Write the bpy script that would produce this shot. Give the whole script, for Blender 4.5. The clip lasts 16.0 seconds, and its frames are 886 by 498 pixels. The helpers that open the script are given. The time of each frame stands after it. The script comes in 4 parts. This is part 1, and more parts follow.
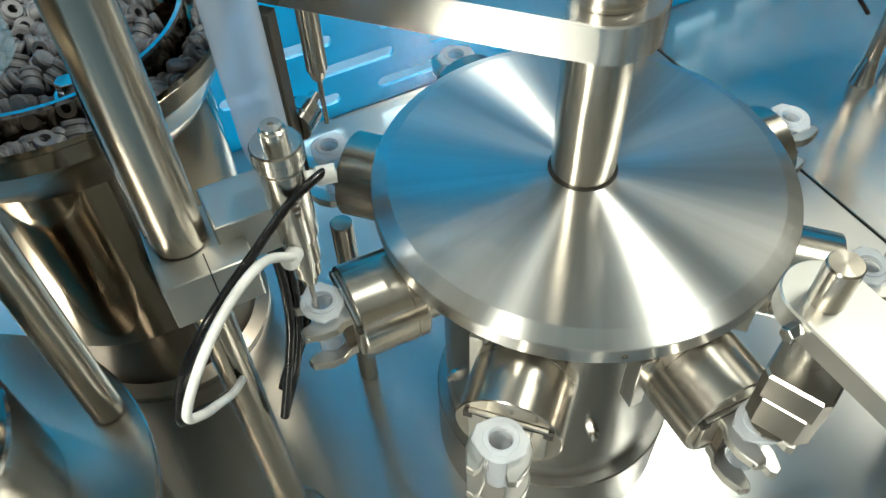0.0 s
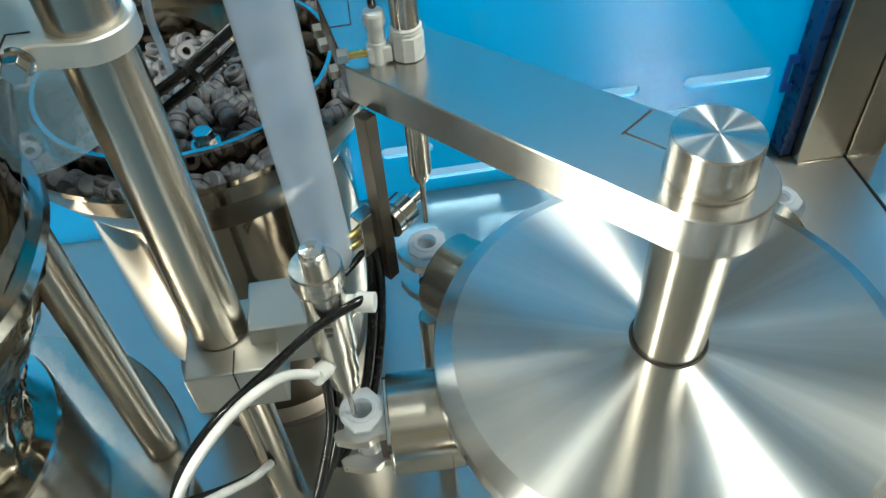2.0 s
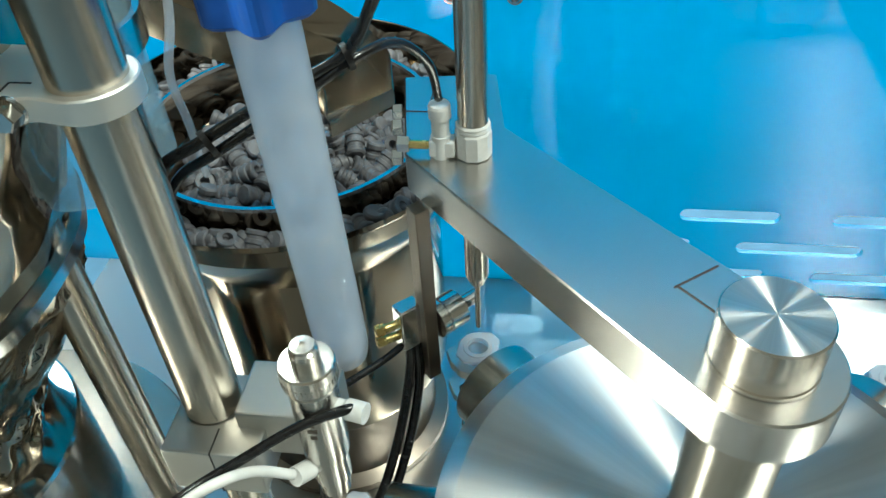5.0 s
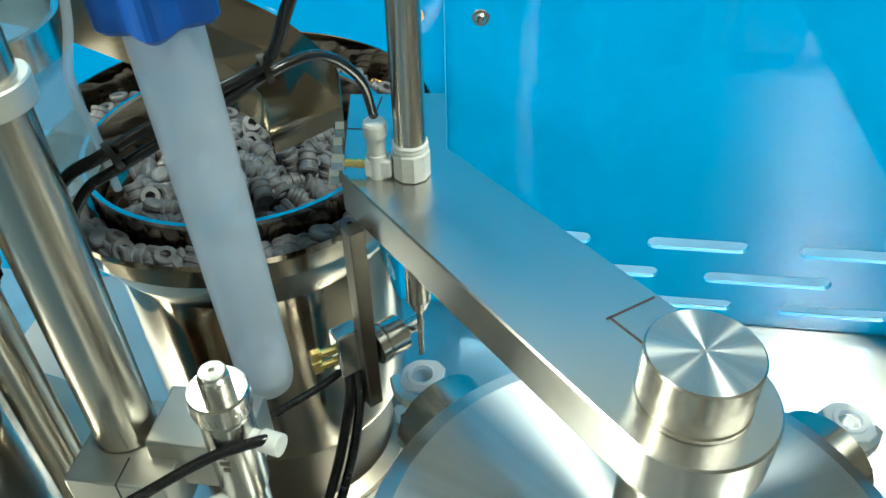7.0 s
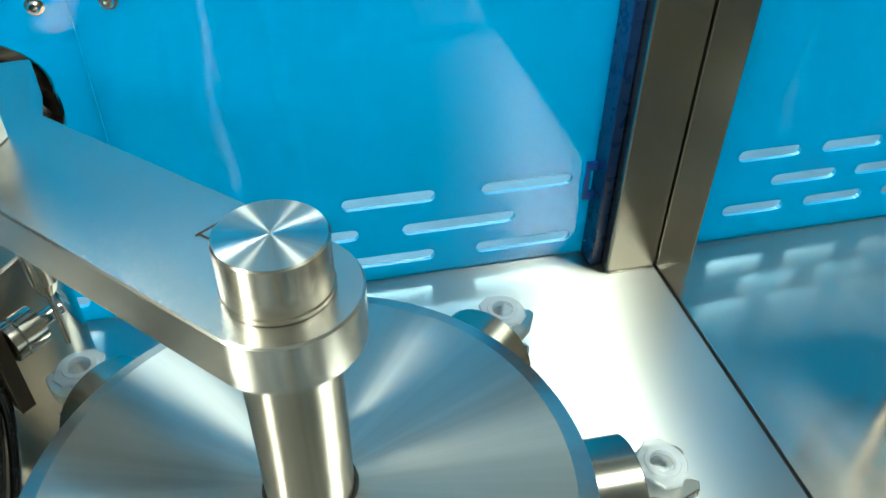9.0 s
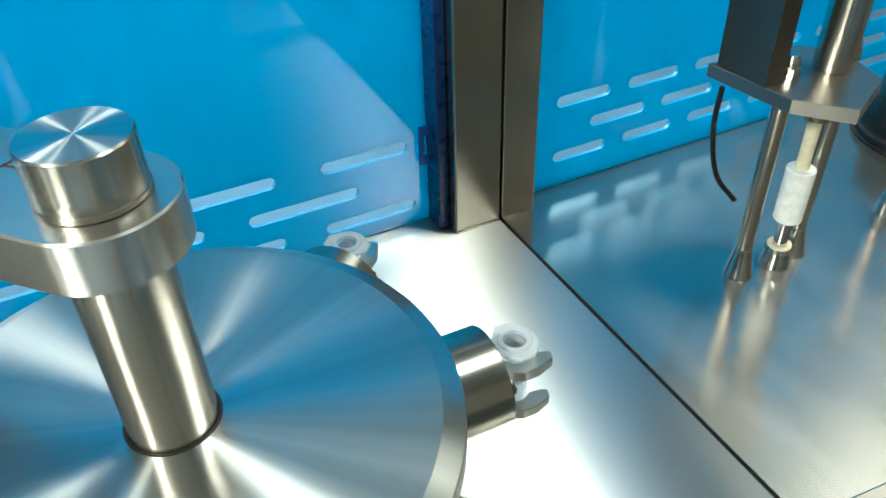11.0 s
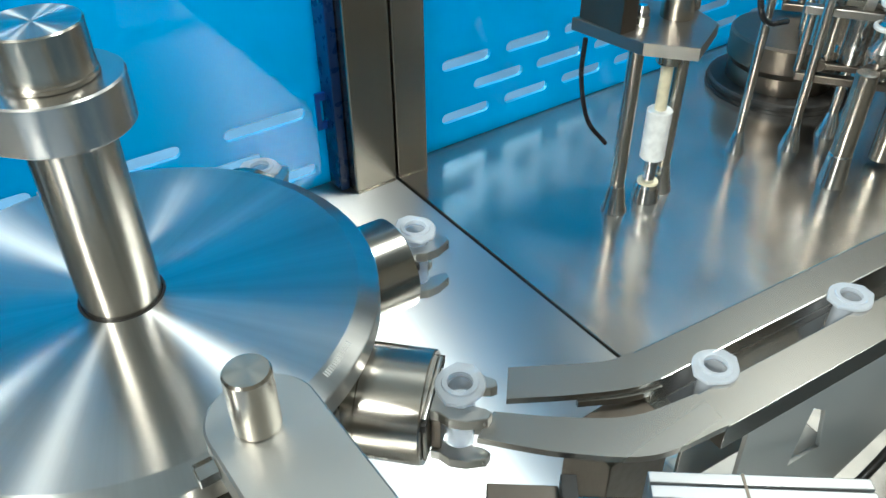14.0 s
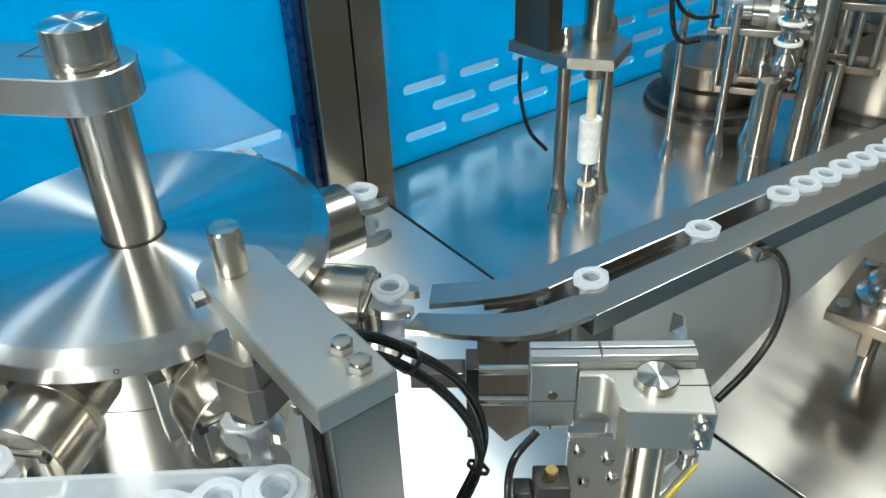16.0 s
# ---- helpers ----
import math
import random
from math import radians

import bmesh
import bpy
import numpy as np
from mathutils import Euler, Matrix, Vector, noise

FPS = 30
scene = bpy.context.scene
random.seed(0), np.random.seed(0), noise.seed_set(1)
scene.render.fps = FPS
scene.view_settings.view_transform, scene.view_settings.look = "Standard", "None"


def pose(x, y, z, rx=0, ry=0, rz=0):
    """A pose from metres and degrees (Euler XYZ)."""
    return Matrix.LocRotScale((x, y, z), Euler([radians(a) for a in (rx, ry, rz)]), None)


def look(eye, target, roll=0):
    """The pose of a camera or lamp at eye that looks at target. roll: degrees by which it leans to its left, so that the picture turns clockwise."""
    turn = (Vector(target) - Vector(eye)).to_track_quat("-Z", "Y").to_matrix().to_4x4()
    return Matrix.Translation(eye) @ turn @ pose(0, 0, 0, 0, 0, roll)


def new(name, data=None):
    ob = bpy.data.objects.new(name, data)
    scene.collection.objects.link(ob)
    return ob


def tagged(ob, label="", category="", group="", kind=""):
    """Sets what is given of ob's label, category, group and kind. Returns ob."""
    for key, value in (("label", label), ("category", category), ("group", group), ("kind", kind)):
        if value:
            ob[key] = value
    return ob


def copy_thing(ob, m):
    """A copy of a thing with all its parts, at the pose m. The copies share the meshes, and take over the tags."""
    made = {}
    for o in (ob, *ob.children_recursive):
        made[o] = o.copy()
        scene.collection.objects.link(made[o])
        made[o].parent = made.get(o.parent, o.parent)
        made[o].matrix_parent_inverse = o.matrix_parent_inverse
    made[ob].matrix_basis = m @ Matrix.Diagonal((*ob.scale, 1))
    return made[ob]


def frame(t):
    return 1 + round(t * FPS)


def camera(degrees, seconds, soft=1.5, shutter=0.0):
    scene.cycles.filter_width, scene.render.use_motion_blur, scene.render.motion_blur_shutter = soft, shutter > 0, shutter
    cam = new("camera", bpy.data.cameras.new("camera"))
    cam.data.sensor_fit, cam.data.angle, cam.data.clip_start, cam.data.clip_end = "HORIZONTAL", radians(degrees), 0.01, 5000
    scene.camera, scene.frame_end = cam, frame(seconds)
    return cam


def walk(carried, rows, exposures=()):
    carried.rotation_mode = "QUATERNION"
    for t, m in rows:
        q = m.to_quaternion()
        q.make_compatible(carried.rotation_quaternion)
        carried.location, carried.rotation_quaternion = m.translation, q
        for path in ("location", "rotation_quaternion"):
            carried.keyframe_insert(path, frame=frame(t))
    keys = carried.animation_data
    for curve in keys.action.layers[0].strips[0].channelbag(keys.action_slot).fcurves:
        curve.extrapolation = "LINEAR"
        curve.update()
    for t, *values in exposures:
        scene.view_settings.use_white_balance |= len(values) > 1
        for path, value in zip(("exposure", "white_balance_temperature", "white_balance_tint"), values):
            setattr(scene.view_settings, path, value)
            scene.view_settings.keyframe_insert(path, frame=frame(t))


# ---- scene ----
EXPOSURES = [(0.0, 0.12, 6700, 1), (3.0, 0.26, 6450, -1), (4.0, 0.30, 6350, -1), (6.5, 0.30, 6450, -10), (10.0, 0.07, 6500, -9), (12.5, 0.03, 5950, 2), (16.0, 0.16, 6100, 2)]
cam = camera(58.42, 16.0)
ROWS = [
    (0.0, -0.3168, -0.3820, 0.9114, -25.55, -49.84, -2.55),
    (0.5, -0.2889, -0.3660, 0.9125, -22.56, -49.41, -4.29),
    (1.0, -0.2541, -0.3514, 0.9284, -16.27, -49.39, -4.27),
    (1.5, -0.2173, -0.3348, 0.9339, -9.78, -48.99, -5.07),
    (2.0, -0.1952, -0.3369, 0.9393, -4.89, -47.07, -4.91),
    (2.5, -0.1712, -0.3337, 0.9501, -0.70, -45.56, -5.14),
    (3.0, -0.1511, -0.3290, 0.9599, 2.50, -44.65, -5.01),
    (3.5, -0.1230, -0.3199, 0.9588, 6.36, -43.31, -5.04),
    (4.0, -0.1111, -0.3116, 0.9485, 8.03, -42.78, -4.66),
    (4.2, -0.1140, -0.3061, 0.9424, 8.59, -42.63, -4.65),
    (6.3, -0.1104, -0.2582, 0.9144, 10.50, -40.29, -2.64),
    (6.5, -0.1024, -0.2584, 0.9131, 10.41, -40.24, -2.49),
    (7.0, -0.0817, -0.2590, 0.9103, 8.39, -40.17, -1.50),
    (7.5, -0.0492, -0.2608, 0.8999, 2.83, -40.01, 0.22),
    (8.0, -0.0107, -0.2686, 0.8892, -4.58, -39.93, 1.75),
    (8.5, 0.0045, -0.2850, 0.8796, -9.39, -39.72, 1.61),
    (9.0, 0.0103, -0.2963, 0.8661, -13.61, -39.41, 0.89),
    (9.5, 0.0219, -0.3011, 0.8537, -17.45, -39.12, 0.21),
    (10.0, 0.0249, -0.3205, 0.8449, -20.49, -38.60, -0.12),
    (10.2, 0.0245, -0.3297, 0.8397, -21.69, -38.22, -0.54),
    (12.3, -0.0251, -0.4117, 0.7953, -30.24, -37.45, -1.29),
    (12.5, -0.0282, -0.4173, 0.7985, -30.90, -37.87, -0.69),
    (13.0, -0.0320, -0.4366, 0.8014, -32.47, -37.85, -0.67),
    (13.5, -0.0434, -0.4564, 0.8007, -33.47, -37.74, -0.71),
    (14.0, -0.0567, -0.4768, 0.8035, -34.83, -37.54, -0.61),
    (14.5, -0.0772, -0.5032, 0.8089, -35.40, -37.12, -0.90),
    (15.0, -0.0937, -0.5377, 0.8161, -35.65, -35.91, -1.53),
    (15.5, -0.1075, -0.5966, 0.8255, -35.90, -35.08, -1.95),
    (16.0, -0.1315, -0.6789, 0.8293, -35.49, -33.86, -2.38),
]
walk(cam, [(t, pose(x, y, z, 0, 0, yaw) @ pose(0, 0, 0, 90 + pitch) @ pose(0, 0, 0, 0, 0, roll)) for t, x, y, z, yaw, pitch, roll in ROWS], EXPOSURES)

# ---- world, room light ----
world = bpy.data.worlds.new("world")
scene.world = world
world.use_nodes = True
bg = world.node_tree.nodes["Background"]
bg.inputs[0].default_value = (0.75, 0.86, 1.0, 1)
bg.inputs[1].default_value = 0.15


def area_lamp(name, spot, target, size_x, size_y, watts, colour):
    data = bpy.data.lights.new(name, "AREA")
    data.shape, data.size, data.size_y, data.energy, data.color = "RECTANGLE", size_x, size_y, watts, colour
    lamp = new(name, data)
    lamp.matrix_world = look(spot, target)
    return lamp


area_lamp("ceiling_light_bay", (2.45, -0.5, 5.9), (0.3, -0.2, 0.3), 1.4, 0.50, 265, (0.98, 0.97, 0.91))
area_lamp("ceiling_light_aisle", (-6.1, -2.95, 5.0), (0, 0, 0.4), 0.9, 0.9, 720, (1.0, 0.965, 0.89))
# Unseen lamp, added only to brighten the far deck's reflections.
area_lamp("added_light_east", (5.1, 0.9, 5.8), (0.8, -0.3, 0.0), 2.2, 2.2, 42, (1.0, 0.95, 0.84))
# Added without a known source, to lift the pole clamp and upper pole.
area_lamp("added_light_north", (-3.2, 4.6, 5.8), (-0.35, 0.1, 0.6), 2.2, 1.2, 230, (0.98, 0.98, 0.94))
# Added backlight: faces the board behind, whose bounce makes the blue doors glow.
area_lamp("added_light_behind", (0.4, 1.7, 3.0), (0.4, 2.6, 2.6), 4.0, 0.4, 840, (0.93, 0.98, 1.0))


# ---- materials ----
def mat(name):
    m = bpy.data.materials.new(name)
    m.use_nodes = True
    nt = m.node_tree
    return m, nt, nt.nodes["Principled BSDF"]


def node(nt, kind, **values):
    n = nt.nodes.new(kind)
    for k, v in values.items():
        if isinstance(n.inputs.get(k), bpy.types.NodeSocket):
            n.inputs[k].default_value = v
    return n


def noise_node(nt, scale, detail=4.0, stretch=(1, 1, 1), space="Object"):
    co = nt.nodes.new("ShaderNodeTexCoord")
    mp = nt.nodes.new("ShaderNodeMapping")
    mp.inputs["Scale"].default_value = stretch
    nz = nt.nodes.new("ShaderNodeTexNoise")
    nz.inputs["Scale"].default_value = scale
    nz.inputs["Detail"].default_value = detail
    nt.links.new(co.outputs[space], mp.inputs["Vector"])
    nt.links.new(mp.outputs["Vector"], nz.inputs["Vector"])
    return nz


def ramp(nt, source, lo, hi, a=0.3, b=0.7):
    r = nt.nodes.new("ShaderNodeMapRange")
    r.inputs["From Min"].default_value, r.inputs["From Max"].default_value = a, b
    r.inputs["To Min"].default_value, r.inputs["To Max"].default_value = lo, hi
    r.interpolation_type = "SMOOTHSTEP"
    nt.links.new(source, r.inputs["Value"])
    return r.outputs["Result"]


def mix_colour(nt, fac, c1, c2):
    m = nt.nodes.new("ShaderNodeMix")
    m.data_type = "RGBA"
    m.inputs[6].default_value, m.inputs[7].default_value = (*c1, 1), (*c2, 1)
    nt.links.new(fac, m.inputs[0])
    return m.outputs[2]


def bump(nt, bsdf, source, strength, distance):
    b = nt.nodes.new("ShaderNodeBump")
    b.inputs["Strength"].default_value, b.inputs["Distance"].default_value = strength, distance
    nt.links.new(source, b.inputs["Height"])
    nt.links.new(b.outputs["Normal"], bsdf.inputs["Normal"])


def steel(name, colour=(0.62, 0.60, 0.565), rough=0.24, grain=(1, 1, 1), scale=300.0, aniso=0.0, tangent=None, spread=0.07, depth=0.25, wear=6.0, height=0.0004, mottle=1.0, detail=3.0):
    """Stainless steel. tangent: 'Z' for turned about z, or a direction of the grain."""
    m, nt, b = mat(name)
    b.inputs["Metallic"].default_value = 1.0
    fine = noise_node(nt, scale, detail, grain)
    big = noise_node(nt, wear, 1.5)
    nt.links.new(mix_colour(nt, ramp(nt, big.outputs["Fac"], 0, 1), [c * (1 - 0.1 * mottle) for c in colour], [min(1, c * (1 + 0.06 * mottle)) for c in colour]), b.inputs["Base Color"])
    b.inputs["Roughness"].default_value = rough
    if spread:
        nt.links.new(ramp(nt, fine.outputs["Fac"], rough - spread, rough + spread, 0.1, 0.9), b.inputs["Roughness"])
    b.inputs["Anisotropic"].default_value = aniso
    b.inputs["Anisotropic Rotation"].default_value = 0.25 if tangent else 0.0
    if tangent == "Z":
        t = nt.nodes.new("ShaderNodeTangent")
        t.direction_type, t.axis = "RADIAL", "Z"
        nt.links.new(t.outputs[0], b.inputs["Tangent"])
    elif tangent:
        t = nt.nodes.new("ShaderNodeCombineXYZ")
        for k in range(3):
            t.inputs[k].default_value = tangent[k]
        nt.links.new(t.outputs[0], b.inputs["Tangent"])
    if depth:
        bump(nt, b, fine.outputs["Fac"], depth, height)
    return m


def plastic(name, colour, rough=0.35, trans=0.0, scatter=0.0, spread=0.06, scale=60.0, vary=0.1, ior=1.46):
    m, nt, b = mat(name)
    nz = noise_node(nt, scale, 4.0)
    nt.links.new(mix_colour(nt, ramp(nt, nz.outputs["Fac"], 0, 1), [c * (1 - vary) for c in colour], [min(1, c * (1 + vary)) for c in colour]), b.inputs["Base Color"])
    nt.links.new(ramp(nt, nz.outputs["Fac"], max(0.02, rough - spread), rough + spread), b.inputs["Roughness"])
    b.inputs["Transmission Weight"].default_value = trans
    b.inputs["IOR"].default_value = ior
    if scatter:
        b.inputs["Subsurface Weight"].default_value = scatter
        b.inputs["Subsurface Radius"].default_value = (0.01, 0.01, 0.01)
        b.inputs["Subsurface Scale"].default_value = 1.0
    return m


DISC = steel("turned_disc", (0.66, 0.655, 0.64), 0.28, (1, 1, 1), 300, 1.0, "Z", 0.0, 0.0, wear=2.0, mottle=0.0)


def sheen_rays(m, freq, low, high):
    """Faint spokes of sheen painted on a turned face: the tone changes a little with the angle about z."""
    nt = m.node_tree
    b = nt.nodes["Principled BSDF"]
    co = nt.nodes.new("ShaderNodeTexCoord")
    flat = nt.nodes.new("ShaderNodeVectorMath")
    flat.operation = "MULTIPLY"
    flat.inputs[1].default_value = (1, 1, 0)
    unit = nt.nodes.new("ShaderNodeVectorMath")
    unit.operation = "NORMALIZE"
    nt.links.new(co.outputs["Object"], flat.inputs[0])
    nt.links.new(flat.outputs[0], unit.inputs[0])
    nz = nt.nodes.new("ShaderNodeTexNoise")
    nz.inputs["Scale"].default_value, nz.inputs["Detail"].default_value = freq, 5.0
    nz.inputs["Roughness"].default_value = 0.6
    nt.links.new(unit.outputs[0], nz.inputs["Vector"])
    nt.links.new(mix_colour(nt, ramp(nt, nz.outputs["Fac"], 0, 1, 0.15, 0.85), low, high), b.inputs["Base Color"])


# Radial light streaks put into the disc's base colour.
sheen_rays(DISC, 5.0, (0.54, 0.535, 0.52), (0.76, 0.755, 0.735))
DRUM = steel("satin_drum_steel", (0.44, 0.43, 0.41), 0.27, (1, 1, 1), 6, 0.6, "Z", 0.0, 0.0, mottle=0.6)
TURNED = steel("turned_steel", (0.54, 0.50, 0.44), 0.25, (1, 1, 1), 6, 0.7, "Z", 0.0, 0.0, mottle=0.4)
POLE = steel("polished_pole", (0.54, 0.495, 0.43), 0.25, (1, 1, 1), 6, 0.6, "Z", 0.0, 0.0, mottle=0.4)
MILLED = steel("milled_steel", (0.64, 0.62, 0.58), 0.29, (1, 6, 1), 40, 0.0, None, 0.0, 0.0, mottle=0.4)
ARM = steel("brushed_arm", (0.63, 0.615, 0.59), 0.27, (1, 1, 1), 30, 0.4, (-0.68, 0.73, 0.0), 0.0, 0.0, mottle=0.4)
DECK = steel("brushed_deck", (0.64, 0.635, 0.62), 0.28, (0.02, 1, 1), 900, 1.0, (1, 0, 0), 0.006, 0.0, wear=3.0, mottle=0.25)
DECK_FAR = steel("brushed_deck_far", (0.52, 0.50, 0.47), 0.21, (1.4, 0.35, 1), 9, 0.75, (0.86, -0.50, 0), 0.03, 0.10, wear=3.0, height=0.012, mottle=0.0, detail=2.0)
FRAME = steel("frame_tube_steel", (0.43, 0.385, 0.32), 0.27, (1, 1, 1), 60, 0.4, (0, 0, 1), 0.0, 0.0, wear=1.5, mottle=0.4)
RAIL = steel("satin_rail_steel", (0.47, 0.45, 0.415), 0.27, (0.02, 1, 1), 20, 0.15, (1, -0.08, 0), 0.01, 0.0, wear=2.5, mottle=0.6)
MIRROR = steel("mirror_steel", (0.33, 0.28, 0.22), 0.09, (1, 1, 1), 12, 0.0, None, 0.03, 0.0, wear=9.0)
CHROME = steel("chromed_steel", (0.68, 0.665, 0.64), 0.16, (1, 1, 1), 80, 0.0, None, 0.03, 0.0)
BLASTED = steel("bead_blasted_steel", (0.54, 0.53, 0.495), 0.40, (1, 1, 1), 900, 0.0, None, 0.01, 0.0, mottle=0.6)
ALU = steel("anodised_aluminium", (0.52, 0.52, 0.52), 0.40, (1, 1, 1), 700, 0.0, None, 0.01, 0.0, mottle=0.5)
DARK = steel("dark_steel", (0.20, 0.17, 0.14), 0.36, (1, 8, 1), 120, 0.0, None, 0.08, 0.05)
DULL = steel("dull_grey_steel", (0.34, 0.32, 0.29), 0.34, (1, 1, 1), 40, 0.0, None, 0.0, 0.0, mottle=0.6)
SATIN = steel("satin_turned_steel", (0.60, 0.58, 0.54), 0.23, (1, 1, 40), 6, 0.5, "Z", 0.01, 0.0, mottle=0.4)
PALE = steel("pale_blasted_aluminium", (0.80, 0.79, 0.75), 0.52, (1, 1, 1), 300, 0.0, None, 0.0, 0.0, mottle=0.5)
POLISHED = steel("polished_hopper_steel", (0.31, 0.26, 0.195), 0.06, (1, 1, 1), 12, 0.0, None, 0.01, 0.0, wear=5.0, mottle=0.6)
BRASS = steel("brass", (0.80, 0.62, 0.25), 0.25, (1, 1, 1), 200, 0.0, None, 0.05, 0.0)


def milky(name, colour, rough, clear, thin):
    """Translucent plastic: part clear, part scattering, glossy."""
    m, nt, b = mat(name)
    nz = noise_node(nt, 35, 4.0)
    nt.links.new(mix_colour(nt, ramp(nt, nz.outputs["Fac"], 0, 1), [c * 0.93 for c in colour], colour), b.inputs["Base Color"])
    nt.links.new(ramp(nt, nz.outputs["Fac"], rough - 0.05, rough + 0.05), b.inputs["Roughness"])
    tr = nt.nodes.new("ShaderNodeBsdfTranslucent")
    tr.inputs[0].default_value = (*colour, 1)
    cl = nt.nodes.new("ShaderNodeBsdfTransparent")
    cl.inputs[0].default_value = (0.97, 0.98, 1.0, 1)
    m1, m2 = nt.nodes.new("ShaderNodeMixShader"), nt.nodes.new("ShaderNodeMixShader")
    m1.inputs[0].default_value, m2.inputs[0].default_value = thin, clear
    nt.links.new(b.outputs[0], m1.inputs[1])
    nt.links.new(tr.outputs[0], m1.inputs[2])
    nt.links.new(m1.outputs[0], m2.inputs[1])
    nt.links.new(cl.outputs[0], m2.inputs[2])
    nt.links.new(m2.outputs[0], nt.nodes["Material Output"].inputs["Surface"])
    return m


FROST = milky("frosted_plastic", (0.80, 0.83, 0.87), 0.25, 0.48, 0.4)
CLEAR = milky("clear_plastic", (0.85, 0.88, 0.92), 0.18, 0.68, 0.4)
AQUA = milky("bluish_clear_plastic", (0.62, 0.86, 0.95), 0.12, 0.72, 0.45)
TUBE = milky("milky_tube_plastic", (0.90, 0.95, 1.0), 0.10, 0.66, 0.6)
WHITE = plastic("white_plastic", (0.82, 0.82, 0.80), 0.35)
IVORY = plastic("ivory_plastic", (0.76, 0.68, 0.48), 0.4)
BLACK = plastic("black_hose", (0.012, 0.012, 0.013), 0.22, vary=0.3)
MATTE = plastic("black_plate", (0.02, 0.018, 0.016), 0.45, vary=0.4)
KNOB = plastic("blue_plastic", (0.012, 0.09, 0.42), 0.35)
RUBBER = plastic("grey_rubber", (0.14, 0.14, 0.152), 0.5, vary=0.25, scale=90)


def blue_panel():
    m, nt, b = mat("blue_panel")
    nz = noise_node(nt, 2.2, 5.0)
    fine = noise_node(nt, 40, 4.0)
    nt.links.new(mix_colour(nt, ramp(nt, nz.outputs["Fac"], 0, 1), (0.002, 0.20, 0.50), (0.003, 0.24, 0.56)), b.inputs["Base Color"])
    nt.links.new(ramp(nt, fine.outputs["Fac"], 0.10, 0.17), b.inputs["Roughness"])
    b.inputs["Coat Weight"].default_value = 1.0
    b.inputs["Coat IOR"].default_value = 2.1
    b.inputs["Coat Roughness"].default_value = 0.05
    thin = nt.nodes.new("ShaderNodeBsdfTranslucent")
    thin.inputs[0].default_value = (0.0, 0.67, 0.85, 1)
    mx = nt.nodes.new("ShaderNodeMixShader")
    mx.inputs[0].default_value = 0.55
    out = nt.nodes["Material Output"]
    nt.links.new(b.outputs[0], mx.inputs[1])
    nt.links.new(thin.outputs[0], mx.inputs[2])
    nt.links.new(mx.outputs[0], out.inputs["Surface"])
    return m


BLUE = blue_panel()
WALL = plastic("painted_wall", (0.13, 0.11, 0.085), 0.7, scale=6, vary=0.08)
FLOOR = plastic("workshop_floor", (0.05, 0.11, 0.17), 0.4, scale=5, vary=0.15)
# Wall tone raised in place of light, to brighten what the steel reflects.
WALL_LIFTED = plastic("lifted_wall", (0.24, 0.21, 0.165), 0.7, scale=6, vary=0.08)
CEIL = plastic("ceiling_paint", (0.42, 0.41, 0.38), 0.8, scale=4, vary=0.06)
GREY = plastic("grey_sheet", (0.20, 0.35, 0.46), 0.5, scale=8, vary=0.06)


# ---- shapes ----
def crisp(bm, angle):
    lim = radians(angle)
    for e in bm.edges:
        if len(e.link_faces) == 2 and e.calc_face_angle(0) > lim:
            e.smooth = False
    return bm


def finish(bm):
    bmesh.ops.recalc_face_normals(bm, faces=bm.faces)
    for f in bm.faces:
        f.smooth = True
    return crisp(bm, 35)


def part(name, bm, material, parent=None, label="", m=None):
    finish(bm)
    data = bpy.data.meshes.new(name)
    bm.to_mesh(data)
    bm.free()
    data.materials.append(material)
    ob = new(name, data)
    if parent is not None:
        ob.parent = parent
    if m is not None:
        ob.matrix_basis = m
    if label:
        ob["label"] = label
    return ob


def again(ob, m, parent=None):
    """The same part once more, sharing its mesh."""
    o = new(ob.name.split(".")[0], ob.data)
    o.parent = parent if parent is not None else ob.parent
    o.matrix_basis = m
    if "label" in ob:
        o["label"] = ob["label"]
    return o


def thing(name, label, category, m=None, group="", kind=""):
    ob = new(name)
    ob.empty_display_size = 0.02
    if m is not None:
        ob.matrix_basis = m
    return tagged(ob, label, category, group, kind)


def lathe(profile, seg=48, bm=None, m=None):
    """Turns (radius, z) pairs about z; a zero radius closes an end."""
    bm = bm or bmesh.new()
    m = m or Matrix()
    rings = []
    for r, z in profile:
        if r < 1e-6:
            rings.append([bm.verts.new(m @ Vector((0, 0, z)))])
        else:
            rings.append([bm.verts.new(m @ Vector((r * math.cos(2 * math.pi * k / seg), r * math.sin(2 * math.pi * k / seg), z))) for k in range(seg)])
    for a, b in zip(rings, rings[1:]):
        for k in range(seg):
            j = (k + 1) % seg
            if len(a) == 1 and len(b) > 1:
                bm.faces.new((a[0], b[k], b[j]))
            elif len(b) == 1 and len(a) > 1:
                bm.faces.new((a[k], b[0], a[j]))
            elif len(a) > 1:
                bm.faces.new((a[k], a[j], b[j], b[k]))
    for k in range(1, len(profile) - 1):
        p, q, r = (Vector(profile[k + d]) for d in (-1, 0, 1))
        if len(rings[k]) > 1 and (q - p).length > 1e-9 and (r - q).length > 1e-9 and (q - p).angle(r - q) > 0.24:
            for i in range(seg):
                e = bm.edges.get((rings[k][i], rings[k][(i + 1) % seg]))
                if e:
                    e.smooth = False
    return bm


def cyl(r, z0, z1, c=0.001, seg=32, bm=None, m=None):
    return lathe([(0, z0), (r - c, z0), (r, z0 + c), (r, z1 - c), (r - c, z1), (0, z1)], seg, bm, m)


